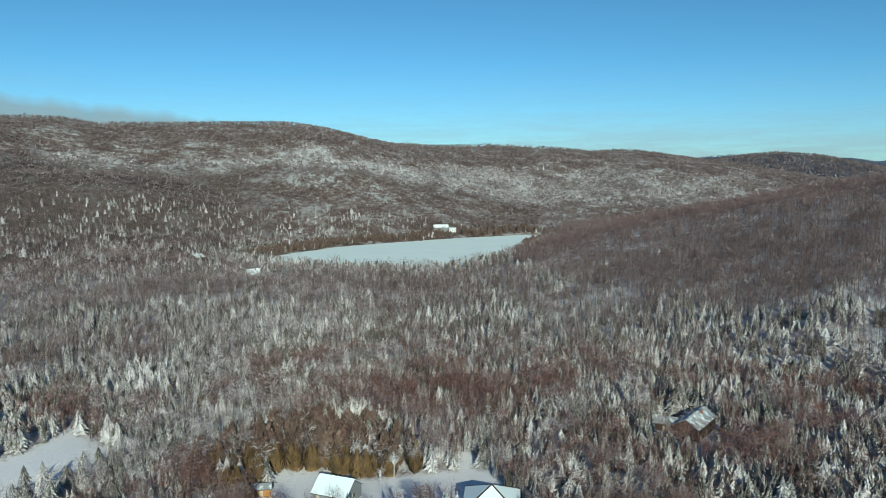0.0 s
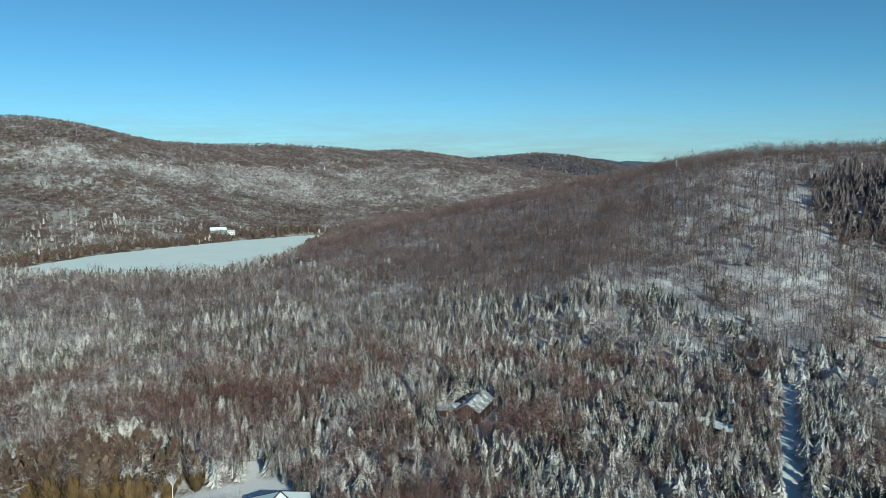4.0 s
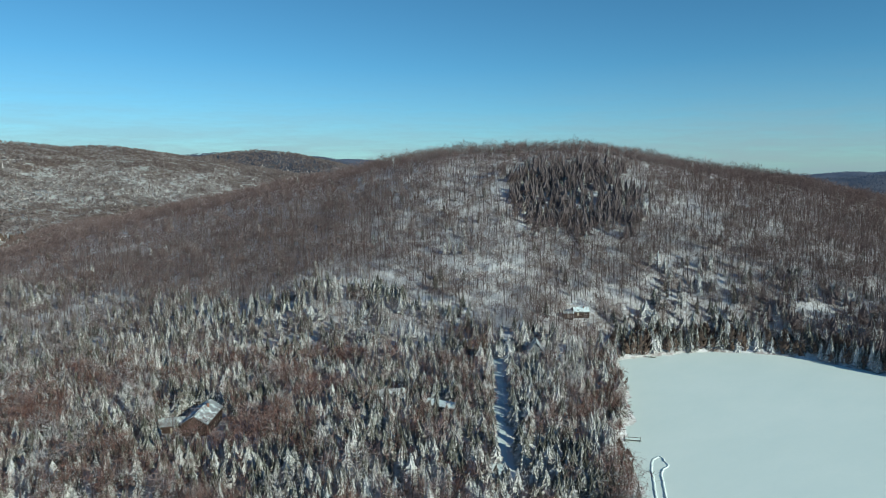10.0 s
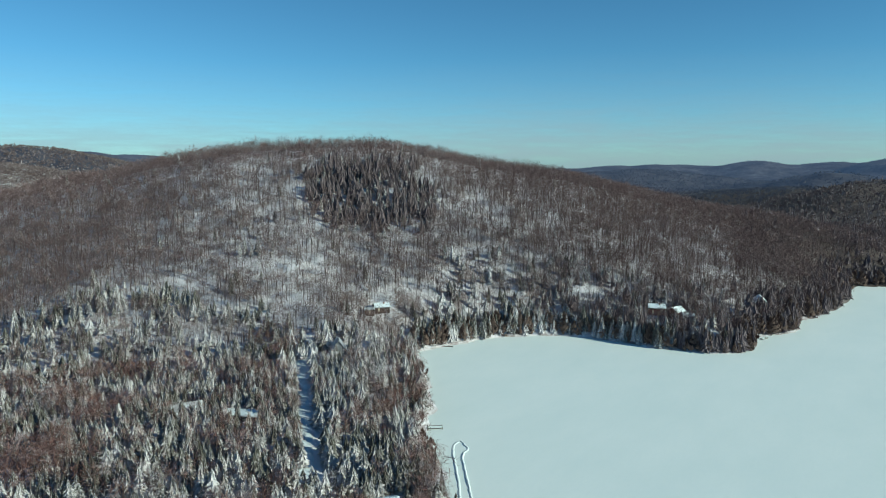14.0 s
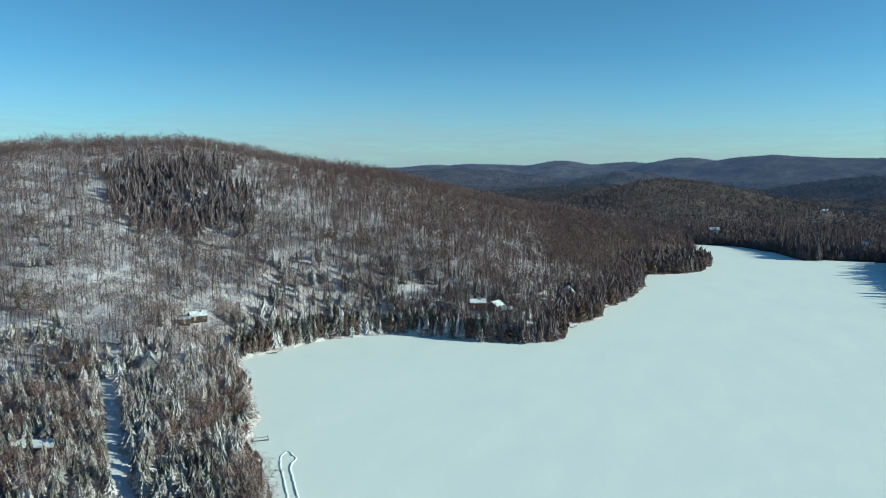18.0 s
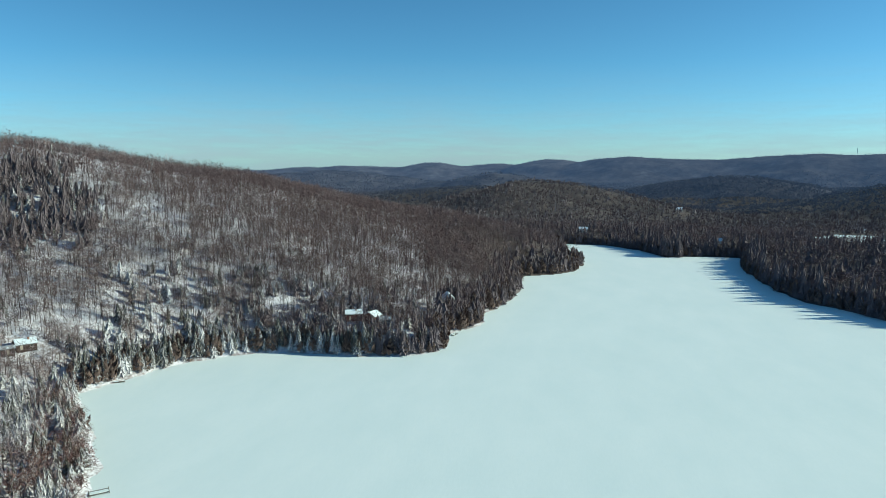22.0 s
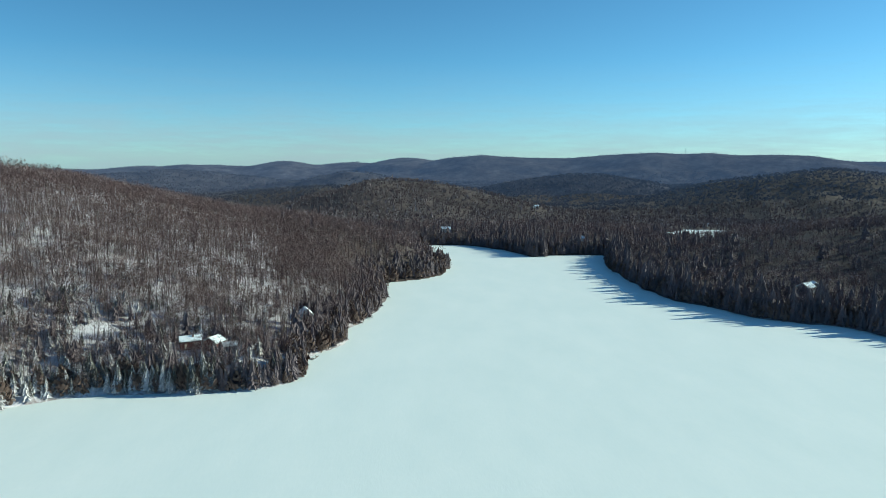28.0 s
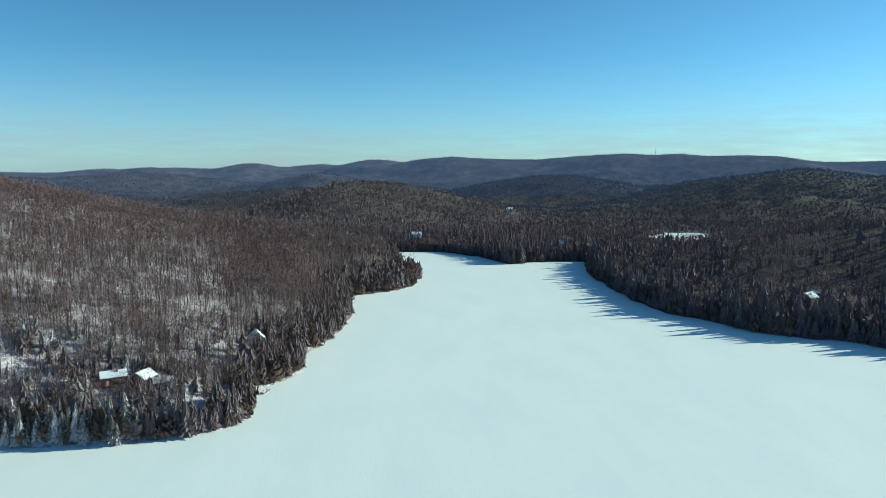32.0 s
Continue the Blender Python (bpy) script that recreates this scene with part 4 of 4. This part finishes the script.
        for spacing, near, reach, twigs, width, tiers, points, grow, first, last in rows:
            x, y, kind = plant(spacing, near, reach, first, last)
            if name.startswith("distant") and first < 0:
                white = (RNG.rand(len(x)) < rimed(x, y)) == (mat is M_FAR_RIME)
                x, y, kind = x[white], y[white], kind[white]
            if name.startswith("backdrop"):
                kind = kind * 0
            none = np.zeros((0, 3))
            trees = [(none, mound(s + 131, twigs, width)) for s in range(6)]
            firs = [spruce(s + 161, tiers, points, spread=0.17)[1] for s in range(5)]
            far.append(scatter(trees, x[kind == 0], y[kind == 0], grow * sizes((kind == 0).sum(), 0.7, 1.1), "wood", mat, mat))
            if (kind > 0).any():
                far.append(scatter([(none, t) for t in firs], x[kind > 0], y[kind > 0], grow * sizes((kind > 0).sum(), 0.5, 0.9), "wood", mat, mat))
        join_all(name, far, label, "forest")


def yard_trees():
    """Broad snow-lined trees that edge the chalet's yard."""
    shapes = [hardwood(s + 811, 90, 34, 0.07, height=11.0) for s in range(3)]
    first = [tree_object("yard_tree", (q[0], q[1]), (M_RIME, M_FROST), "broad bare tree with every limb lined in snow", "tree", "snow-lined yard trees") for q in shapes]
    spots = [(-27, 207, 0.8), (-15, 203, 1.0), (-9, 206, 0.9), (-3, 203, 1.05), (2, 207, 0.8), (-19, 199, 0.6), (15, 203, 0.9), (20, 199, 0.8)]
    for n, (x, y, g) in enumerate(spots):
        m = pose(x, y, float(land(x, y)) - 0.1, 0, 0, 77 * n) @ Matrix.Scale(g, 4)
        (first[n] if n < 3 else copy_thing(first[n % 3], Matrix.Identity(4))).matrix_basis = m


build_woods()
yard_trees()

# ---- houses, docks, lane and tracks ----


def plain(name, color, roughness=0.7, metallic=0.0, grain=0.0, stretch=(1, 1, 1), spread=0.35):
    m = Nodes(name, roughness, metallic)
    n = m.noise(grain or 2.0, 4, 0.6, stretch, False)
    dark, light = tuple(c * (1 - spread) for c in color), tuple(min(1, c * (1 + spread)) for c in color)
    return m.color(m.ramp(n, (0.3, dark), (0.7, light))).bump(n, 0.25, 0.02).mat


def thin_snow(name, under, amount):
    """Snow lying unevenly on a roof."""
    m = Nodes(name, 0.75)
    n = m.noise(0.45, 5, 0.65, (1, 1, 1), False)
    return m.color(m.mix(m.ramp(n, (0.62 - amount * 0.5, 0.0), (0.72 - amount * 0.4, 1.0)), under, SNOW)).bump(n, 0.4, 0.15).mat


W_BROWN = plain("brown_stained_siding", (0.060, 0.036, 0.028), grain=3, stretch=(1, 1, 6))
W_RED = plain("dark_red_siding", (0.10, 0.03, 0.026), grain=3, stretch=(1, 1, 6))
W_ORANGE = plain("raw_cedar_boards", (0.46, 0.22, 0.075), grain=3, stretch=(6, 6, 1))
W_GREY = plain("grey_siding", (0.22, 0.22, 0.23), grain=3, stretch=(1, 1, 6))
W_WHITE = plain("white_siding", (0.72, 0.72, 0.70), grain=3, stretch=(1, 1, 6), spread=0.1)
W_TRIM = plain("pale_wood_trim", (0.55, 0.46, 0.36), grain=4)
M_ROOF = plain("grey_shingles", (0.13, 0.13, 0.14), 0.85, grain=5)
M_BRICK = plain("chimney_brick", (0.25, 0.12, 0.09), 0.9, grain=8)
M_DECK = plain("golden_deck_boards", (0.42, 0.26, 0.10), grain=5, stretch=(8, 1, 1))
M_PLANK = plain("grey_dock_planks", (0.18, 0.16, 0.14), grain=5, stretch=(1, 8, 1))
M_STEEL = plain("galvanised_steel", (0.45, 0.46, 0.47), 0.4, 0.9)
S_FULL = thin_snow("deep_roof_snow", (0.5, 0.52, 0.55), 1.0)
S_THIN = thin_snow("patchy_roof_snow", (0.30, 0.29, 0.31), 0.28)
glass = Nodes("dark_window_glass", 0.05, specular=0.6)
M_GLASS = glass.color((0.02, 0.025, 0.03)).mat


def part(name, bm, material, parent, label=""):
    """Link a bmesh as one mesh object under a thing or a part."""
    me = bpy.data.meshes.new(name)
    bm.normal_update()
    bm.to_mesh(me)
    bm.free()
    me.materials.append(material)
    ob = new(name, me)
    ob.parent = parent
    if label:
        tagged(ob, label)
    return ob


def box(bm, x0, x1, y0, y1, z0, z1, m=None):
    made = bmesh.ops.create_cube(bm, size=1.0, matrix=Matrix.LocRotScale(((x0 + x1) / 2, (y0 + y1) / 2, (z0 + z1) / 2), None, (x1 - x0, y1 - y0, z1 - z0)))
    if m:
        bmesh.ops.transform(bm, matrix=m, verts=made["verts"])
    return made


def boxed(*args):
    bm = bmesh.new()
    box(bm, *args)
    return bm


def prism(outline, y0, y1):
    """A solid with an x-z outline between two y."""
    bm = bmesh.new()
    a = [bm.verts.new((x, y0, z)) for x, z in outline]
    b = [bm.verts.new((x, y1, z)) for x, z in outline]
    bm.faces.new(a)
    bm.faces.new(b[::-1])
    for i in range(len(a)):
        j = (i + 1) % len(a)
        bm.faces.new((a[j], a[i], b[i], b[j]))
    bmesh.ops.recalc_face_normals(bm, faces=bm.faces[:])
    return bm


def stand(name, x, y, heading, label, category, lift=0.0, group=""):
    """The empty at a thing's base; its own y axis points along the heading."""
    e = new(name)
    e.matrix_world = pose(x, y, float(land(x, y)) + lift, 0, 0, -heading)
    return tagged(e, label, category, group)


def house(name, x, y, heading, length, width, wall, rise, siding, snow, label, windows=2, chimney=True, snow_deep=0.28, lift=0.0, door=True, group="", over=0.45, gable_trim=False):
    """A gabled house whose ridge runs along the heading."""
    h = stand(name, x, y, heading, label, "house", lift, group)
    w, l = width / 2, length / 2
    part("wall", prism([(-w, -1.2), (w, -1.2), (w, wall), (0, wall + rise), (-w, wall)], -l, l), siding, h)
    pitch = math.hypot(w, rise)
    ux, uz = w / pitch, rise / pitch
    for side in (-1, 1):
        def strip(low, high, start, end):
            # a slab above the slope, from start to end along it, between two thicknesses
            out = []
            for s, t in ((start, low), (end, low), (end, high), (start, high)):
                out.append((side * (s * ux + t * uz), wall + rise - s * uz + t * ux))
            return out
        roof = part("roof", prism(strip(0.02, 0.16, 0.0, pitch + over), -l - over, l + over), M_ROOF, h)
        bm = prism(strip(0.165, 0.165 + snow_deep, 0.02, pitch + over - 0.1), -l - over + 0.08, l + over - 0.08)
        bmesh.ops.bevel(bm, geom=bm.edges[:], offset=min(0.1, snow_deep * 0.4), segments=2, affect="EDGES")
        part("roof_snow", bm, snow, roof, "snow lying on the roof slope")
    for side in (-1, 1):
        for k in range(windows):
            cy = -l + length * (k + 0.5) / windows
            if door and side == 1 and k == 0:
                d = part("door", boxed(w, w + 0.06, cy - 0.48, cy + 0.48, 0.0, 2.05), W_TRIM, h)
                part("door_handle", boxed(w + 0.06, w + 0.11, cy + 0.32, cy + 0.38, 1.0, 1.12), M_STEEL, d)
                continue
            a, b = sorted((side * (w - 0.05), side * (w + 0.05)))
            win = part("window", boxed(a, b, cy - 0.65, cy + 0.65, 0.85, 2.1), W_TRIM, h)
            a, b = sorted((side * (w + 0.03), side * (w + 0.06)))
            for q in (-1, 1):
                part("pane", boxed(a, b, cy + q * 0.31 - 0.26, cy + q * 0.31 + 0.26, 0.93, 2.02), M_GLASS, win)
    for end in (-1, 1):
        a, b = sorted((end * (l - 0.05), end * (l + 0.05)))
        win = part("window", boxed(-0.75, 0.75, a, b, 0.9, 2.15), W_TRIM, h)
        a, b = sorted((end * (l + 0.03), end * (l + 0.06)))
        for q in (-1, 1):
            part("pane", boxed(q * 0.36 - 0.3, q * 0.36 + 0.3, a, b, 1.0, 2.05), M_GLASS, win)
        if gable_trim:
            for side in (-1, 1):
                pts = [(0, wall + rise + 0.1), (side * (w + 0.3), wall - 0.3 * rise / w + 0.1), (side * (w + 0.3), wall - 0.3 * rise / w - 0.2), (0, wall + rise - 0.2)]
                a, b = sorted((end * (l + over + 0.02), end * (l + over + 0.1)))
                part("gable_trim", prism(pts, a, b), W_TRIM, h, "pale wooden barge board")
    if chimney:
        c = part("chimney", boxed(w * 0.3 - 0.35, w * 0.3 + 0.35, l * 0.3 - 0.35, l * 0.3 + 0.35, wall, wall + rise + 0.9), M_BRICK, h)
        part("chimney_cap", boxed(w * 0.3 - 0.42, w * 0.3 + 0.42, l * 0.3 - 0.42, l * 0.3 + 0.42, wall + rise + 0.9, wall + rise + 1.0), M_STEEL, c)
    return h


def posts(h, places, low, high, material, size=0.14, name="post"):
    for px, py in places:
        part(name, boxed(px - size / 2, px + size / 2, py - size / 2, py + size / 2, low, high), material, h)


# houses round the start of the flight
house("chalet", -30, 187.5, 110, 10.5, 9.5, 2.6, 3.2, W_GREY, S_FULL, "large grey chalet with a thick snow roof in an open yard", 3, False)


def hip_house(name, x, y, heading, half, wall, rise, siding, label):
    """A square house under a four-sided roof with bare dark hips."""
    h = stand(name, x, y, heading, label, "house")
    bm = boxed(-half + 0.6, half - 0.6, -half + 0.6, half - 0.6, -1.2, wall)
    part("wall", bm, siding, h)
    top = Vector((0, 0, wall + rise))
    corners = [Vector((a * half, b * half, wall)) for a, b in ((-1, -1), (1, -1), (1, 1), (-1, 1))]
    for thick, inset, mat, title, note in ((0.15, 0.0, M_ROOF, "roof", ""), (0.28, 0.5, S_FULL, "roof_snow", "smooth snow on the roof side")):
        for k in range(4):
            a, b = corners[k], corners[(k + 1) % 4]
            mid = (a + b) / 2
            a, b = a + (mid - a) * inset / half, b + (mid - b) * inset / half
            lift = Vector((0, 0, 0.16 if mat is S_FULL else 0.0))
            up = Vector((0, 0, thick))
            tip = top + (mid - top) * (inset * 0.09)
            bm = bmesh.new()
            low = [bm.verts.new(v + lift) for v in (a, b, tip)]
            high = [bm.verts.new(v + lift + up) for v in (a, b, tip)]
            bm.faces.new(low[::-1])
            bm.faces.new(high)
            for q in range(3):
                bm.faces.new((low[q], low[(q + 1) % 3], high[(q + 1) % 3], high[q]))
            bmesh.ops.recalc_face_normals(bm, faces=bm.faces[:])
            part(title, bm, mat, h, note)
    for c in corners:
        way = c - top
        bm = bmesh.new()
        m = Matrix.Translation(top + way / 2 + Vector((0, 0, 0.28))) @ way.to_track_quat("Y", "Z").to_matrix().to_4x4()
        box(bm, -0.16, 0.16, -way.length / 2, way.length / 2, -0.08, 0.12, m)
        part("hip_board", bm, W_BROWN, h, "dark bare hip board")
    for side in (-1, 1):
        for k in (-0.5, 0.5):
            cy, (a, b) = k * half, sorted((side * (half - 0.65), side * (half - 0.53)))
            win = part("window", boxed(a, b, cy - 0.6, cy + 0.6, 0.9, 2.1), W_TRIM, h)
            a, b = sorted((side * (half - 0.55), side * (half - 0.51)))
            part("pane", boxed(a, b, cy - 0.5, cy + 0.5, 1.0, 2.0), M_GLASS, win)
    return h


hip_house("pavilion", 12.8, 174.5, 6, 7.5, 2.9, 4.4, W_BROWN, "square brown house under a snowy four-sided roof")
shed = house("garden_shed", -51.5, 188, 80, 5, 3.6, 2.3, 0.7, W_ORANGE, S_THIN, "small orange cedar shed with thin snow on the roof", 1, False, 0.12)
cabin = house("cabin", 87, 232, 39.5, 17, 8.4, 4.6, 2.6, W_BROWN, S_THIN, "brown log cabin with a grey roof half bared of snow", 3, True, 0.12)
part("deck", boxed(-4.6, 4.6, -12.0, -8.55, -0.2, 0.05), M_DECK, cabin, "golden wooden deck")
posts(cabin, [(x, -11.9) for x in (-4.5, -2.2, 0, 2.2, 4.5)], 0.05, 1.05, M_DECK)
part("rail", boxed(-4.6, 4.6, -11.95, -11.85, 0.95, 1.05), M_DECK, cabin)
house("cabin_wing", 77.4, 234.2, 112, 8, 5.6, 2.9, 1.6, W_BROWN, S_THIN, "low brown side wing of the cabin under a grey roof", 1, False, 0.12)
house("lodge", 149.5, 208, 118, 10, 7.5, 2.6, 2.6, W_WHITE, S_THIN, "pale lodge with wooden gable trim under a snowy roof", 2, False, 0.2, gable_trim=True)
house("long_shed", 158, 187, 158, 13, 5, 2.4, 1.2, W_GREY, S_FULL, "long low grey shed covered with snow among spruces", 3, False, 0.25)
house("steep_cottage", 236.5, 214, 45, 9, 7, 2.2, 4.6, W_GREY, S_THIN, "steep-roofed grey cottage at the foot of the hill", 2, False, 0.15)
house("hillside_house", 294, 234, 130, 8, 7, 2.1, 1.7, W_BROWN, S_FULL, "brown house with a snow roof on the wooded slope", 2)
house("small_annex", 286.5, 236.5, 130, 5, 4, 2.3, 0.9, W_BROWN, S_THIN, "small brown annex with patchy snow on its roof", 1, False, 0.15)
house("lakeside_cottage", 143, 113.5, 134, 6.6, 6, 2.8, 1.2, W_WHITE, S_FULL, "small white cottage with a flat snow roof near the shore", 2, False)
# houses on the point
house("point_house", 393.5, 113, 158, 9, 6.5, 3.2, 1.7, W_RED, S_FULL, "dark red house with a clean snow roof behind shore spruces", 2)
house("point_annex", 393.5, 102, 112, 7, 7, 3.4, 2.2, W_RED, S_FULL, "dark red wing with a snowy gable roof", 2, False)
house("point_garage", 393, 95, 160, 6, 5.5, 2.6, 1.5, W_GREY, S_THIN, "grey garage with thin snow on its roof", 1, False, 0.15)
house("white_gable_house", 453, 68, 75, 8, 7, 3.4, 3.4, W_WHITE, S_FULL, "white gabled house in a gap of the shore trees", 2, False)
# houses across the lake and the pond
house("far_bank_house", 518, -256, 150, 9, 8, 3.2, 2.8, W_GREY, S_FULL, "grey house with a blue-shaded snow roof on the dark bank", 2, False)
house("far_bank_wing", 525, -266, 110, 9, 7, 3.2, 2.4, W_GREY, S_FULL, "grey wing with a snow roof on the dark bank", 2, False)
house("pond_lodge", -3, 957, 85, 20, 10, 4.5, 3.5, W_GREY, S_FULL, "long grey lodge with a snow roof above the pond", 4, False)
house("pond_lodge_wing", 13, 957, 85, 9, 8, 4.2, 1.2, W_WHITE, S_FULL, "low white wing with dark windows beside the lodge", 3, False)
house("field_house", -246, 690, 20, 12, 10, 3.5, 3.2, W_BROWN, S_FULL, "brown gabled house at the edge of a snowy field", 2)
house("forest_house", -158, 572, 50, 10, 9, 3.6, 3.8, W_WHITE, S_FULL, "white house with a bright snow roof amid bare trees", 2)
house("east_shore_house", 919, -41, 10, 11, 8, 3.6, 2.6, W_WHITE, S_FULL, "white house above the far end of the lake", 2, False)
house("east_shore_cottage", 817, -183, 30, 6, 5, 2.8, 2.4, W_WHITE, S_FULL, "small white cottage above the shore", 2, False)
for fx, fy, turn in ((1015, -352, 20), (1052, -447, 100), (1012, -494, 60), (1330, -233, 10), (272, 1125, 90), (1035, -420, 70)):
    house("distant_house", fx, fy, turn, 11, 8, 3.4, 2.4, W_WHITE, S_FULL, "tiny distant house with a snow roof in the woods", 2, False, group="distant houses")


def dock(name, x, y, heading, length, width, label, snow=True, height=0.45):
    d = stand(name, x, y, heading, label, "dock")
    d.location.z = 0.0
    n = max(3, int(length / 0.4))
    for k in range(n):
        y0 = -length / 2 + length * k / n
        part("plank", boxed(-width / 2, width / 2, y0, y0 + length / n - 0.03, height - 0.06, height), M_PLANK, d)
    posts(d, [(sx * width / 2, q * length / 2) for sx in (-1, 1) for q in (-0.98, 0, 0.98)], -1.0, height + 0.35, M_PLANK, 0.16)
    for sx in (-1, 1):
        part("beam", boxed(sx * width / 2 - 0.06, sx * width / 2 + 0.06, -length / 2, length / 2, height - 0.26, height - 0.06), M_PLANK, d)
    if snow:
        bm = boxed(-width / 2 + 0.1, width / 2 - 0.1, -length / 2 + 0.3, length * 0.2, height, height + 0.16)
        bmesh.ops.bevel(bm, geom=bm.edges[:], offset=0.06, segments=2, affect="EDGES")
        part("snow_cover", bm, M_LAKE, d, "thin cushion of snow")
    return d


dock("swim_raft", 207, 140.5, 52, 3.0, 5.5, "grey plank raft frozen into the snowy lake edge")
dock("long_dock", 303.5, 199, 155, 9.0, 1.3, "narrow grey plank dock running out over the ice")
dock("short_dock", 411, 58.5, 110, 5.0, 1.4, "short plank dock frozen in beside the point")


def ribbon(name, line, width, lift, material, label, category, kind="structure", crown=0.0, on_lake=False):
    """A strip that follows the ground, raised in the middle by crown."""
    pts, tops = np.array(line, float), []
    dense = []
    for a, b in zip(pts[:-1], pts[1:]):
        n = max(2, int(np.hypot(*(b - a)) / 1.2))
        dense += [a + (b - a) * q / n for q in range(n)]
    dense = np.array(dense + [pts[-1]])
    for q in range(3):
        dense[1:-1] = (dense[:-2] + dense[1:-1] * 2 + dense[2:]) / 4
    way = np.gradient(dense, axis=0)
    way /= np.hypot(way[:, 0], way[:, 1])[:, None]
    side = np.stack([way[:, 1], -way[:, 0]], -1)
    across = np.array([-1, -0.7, -0.35, 0, 0.35, 0.7, 1.0])
    shape = crown * np.array([-0.6, 0.4, 0.9, 1.0, 0.9, 0.4, -0.6]) if crown else np.zeros(7)
    rnd = np.random.RandomState(5)
    V = []
    for p, s in zip(dense, side):
        jig = rnd.normal(0, 0.12 if crown else 0.05) * min(width, 2)
        xy = p + s * (across[:, None] * width / 2 + jig)
        z = np.zeros(7) if on_lake else land(xy[:, 0], xy[:, 1])
        V.append(np.column_stack([xy, z + lift + shape * rnd.uniform(0.6, 1.3)]))
    V = np.array(V)
    n = len(V)
    i, j = np.meshgrid(np.arange(n - 1), np.arange(6), indexing="ij")
    q = np.stack([i * 7 + j, i * 7 + j + 1, (i + 1) * 7 + j + 1, (i + 1) * 7 + j], -1).reshape(-1, 4)[:, ::-1]
    return tagged(new(name, mesh_from(name, V.reshape(-1, 3), q, material, True)), label, category, kind=kind)


def lane_snow():
    m = Nodes("packed_lane_snow", 0.7)
    ruts = m.noise(0.25, 5, 0.6, (1, 1, 1))
    return m.color(m.ramp(ruts, (0.35, (0.60, 0.62, 0.65)), (0.65, (0.80, 0.82, 0.85)))).bump(ruts, 0.4, 0.2).mat


M_LANE = lane_snow()
ribbon("road_lane", [(221, 224), (216, 219), (178, 180), (134, 135), (96, 98)], 5.6, 0.22, M_LANE, "straight narrow lane of packed snow through the woods", "lane")
ribbon("road_bank_west", [(216, 224), (212, 220), (174, 181), (131, 137), (93, 100)], 1.4, 0.3, M_LAKE, "low ploughed snow bank beside the lane", "snow bank", crown=0.45)
ribbon("trail_outer", [(160, 100), (172, 108), (184, 117), (194, 124.5), (199, 127), (201, 126)], 1.1, 0.0, M_LAKE, "raised edge of a trodden trail on the lake snow", "snow trail", crown=0.22, on_lake=True)
ribbon("trail_inner", [(160, 94), (169, 102), (182, 112), (190, 118), (194, 120.5), (197.5, 119.5), (199, 122), (202, 126)], 1.0, 0.0, M_LAKE, "trodden trail winding over the lake snow", "snow trail", crown=0.26, on_lake=True)
mast = stand("radio_mast", 3431, -1386, 0, "thin steel radio mast on the far ridge", "mast")
part("pole", boxed(-0.7, 0.7, -0.7, 0.7, -2, 30), M_STEEL, mast)
for mz in (12, 20, 27):
    part("antenna", boxed(-2.2, 2.2, -0.3, 0.3, mz, mz + 0.8), M_STEEL, mast)
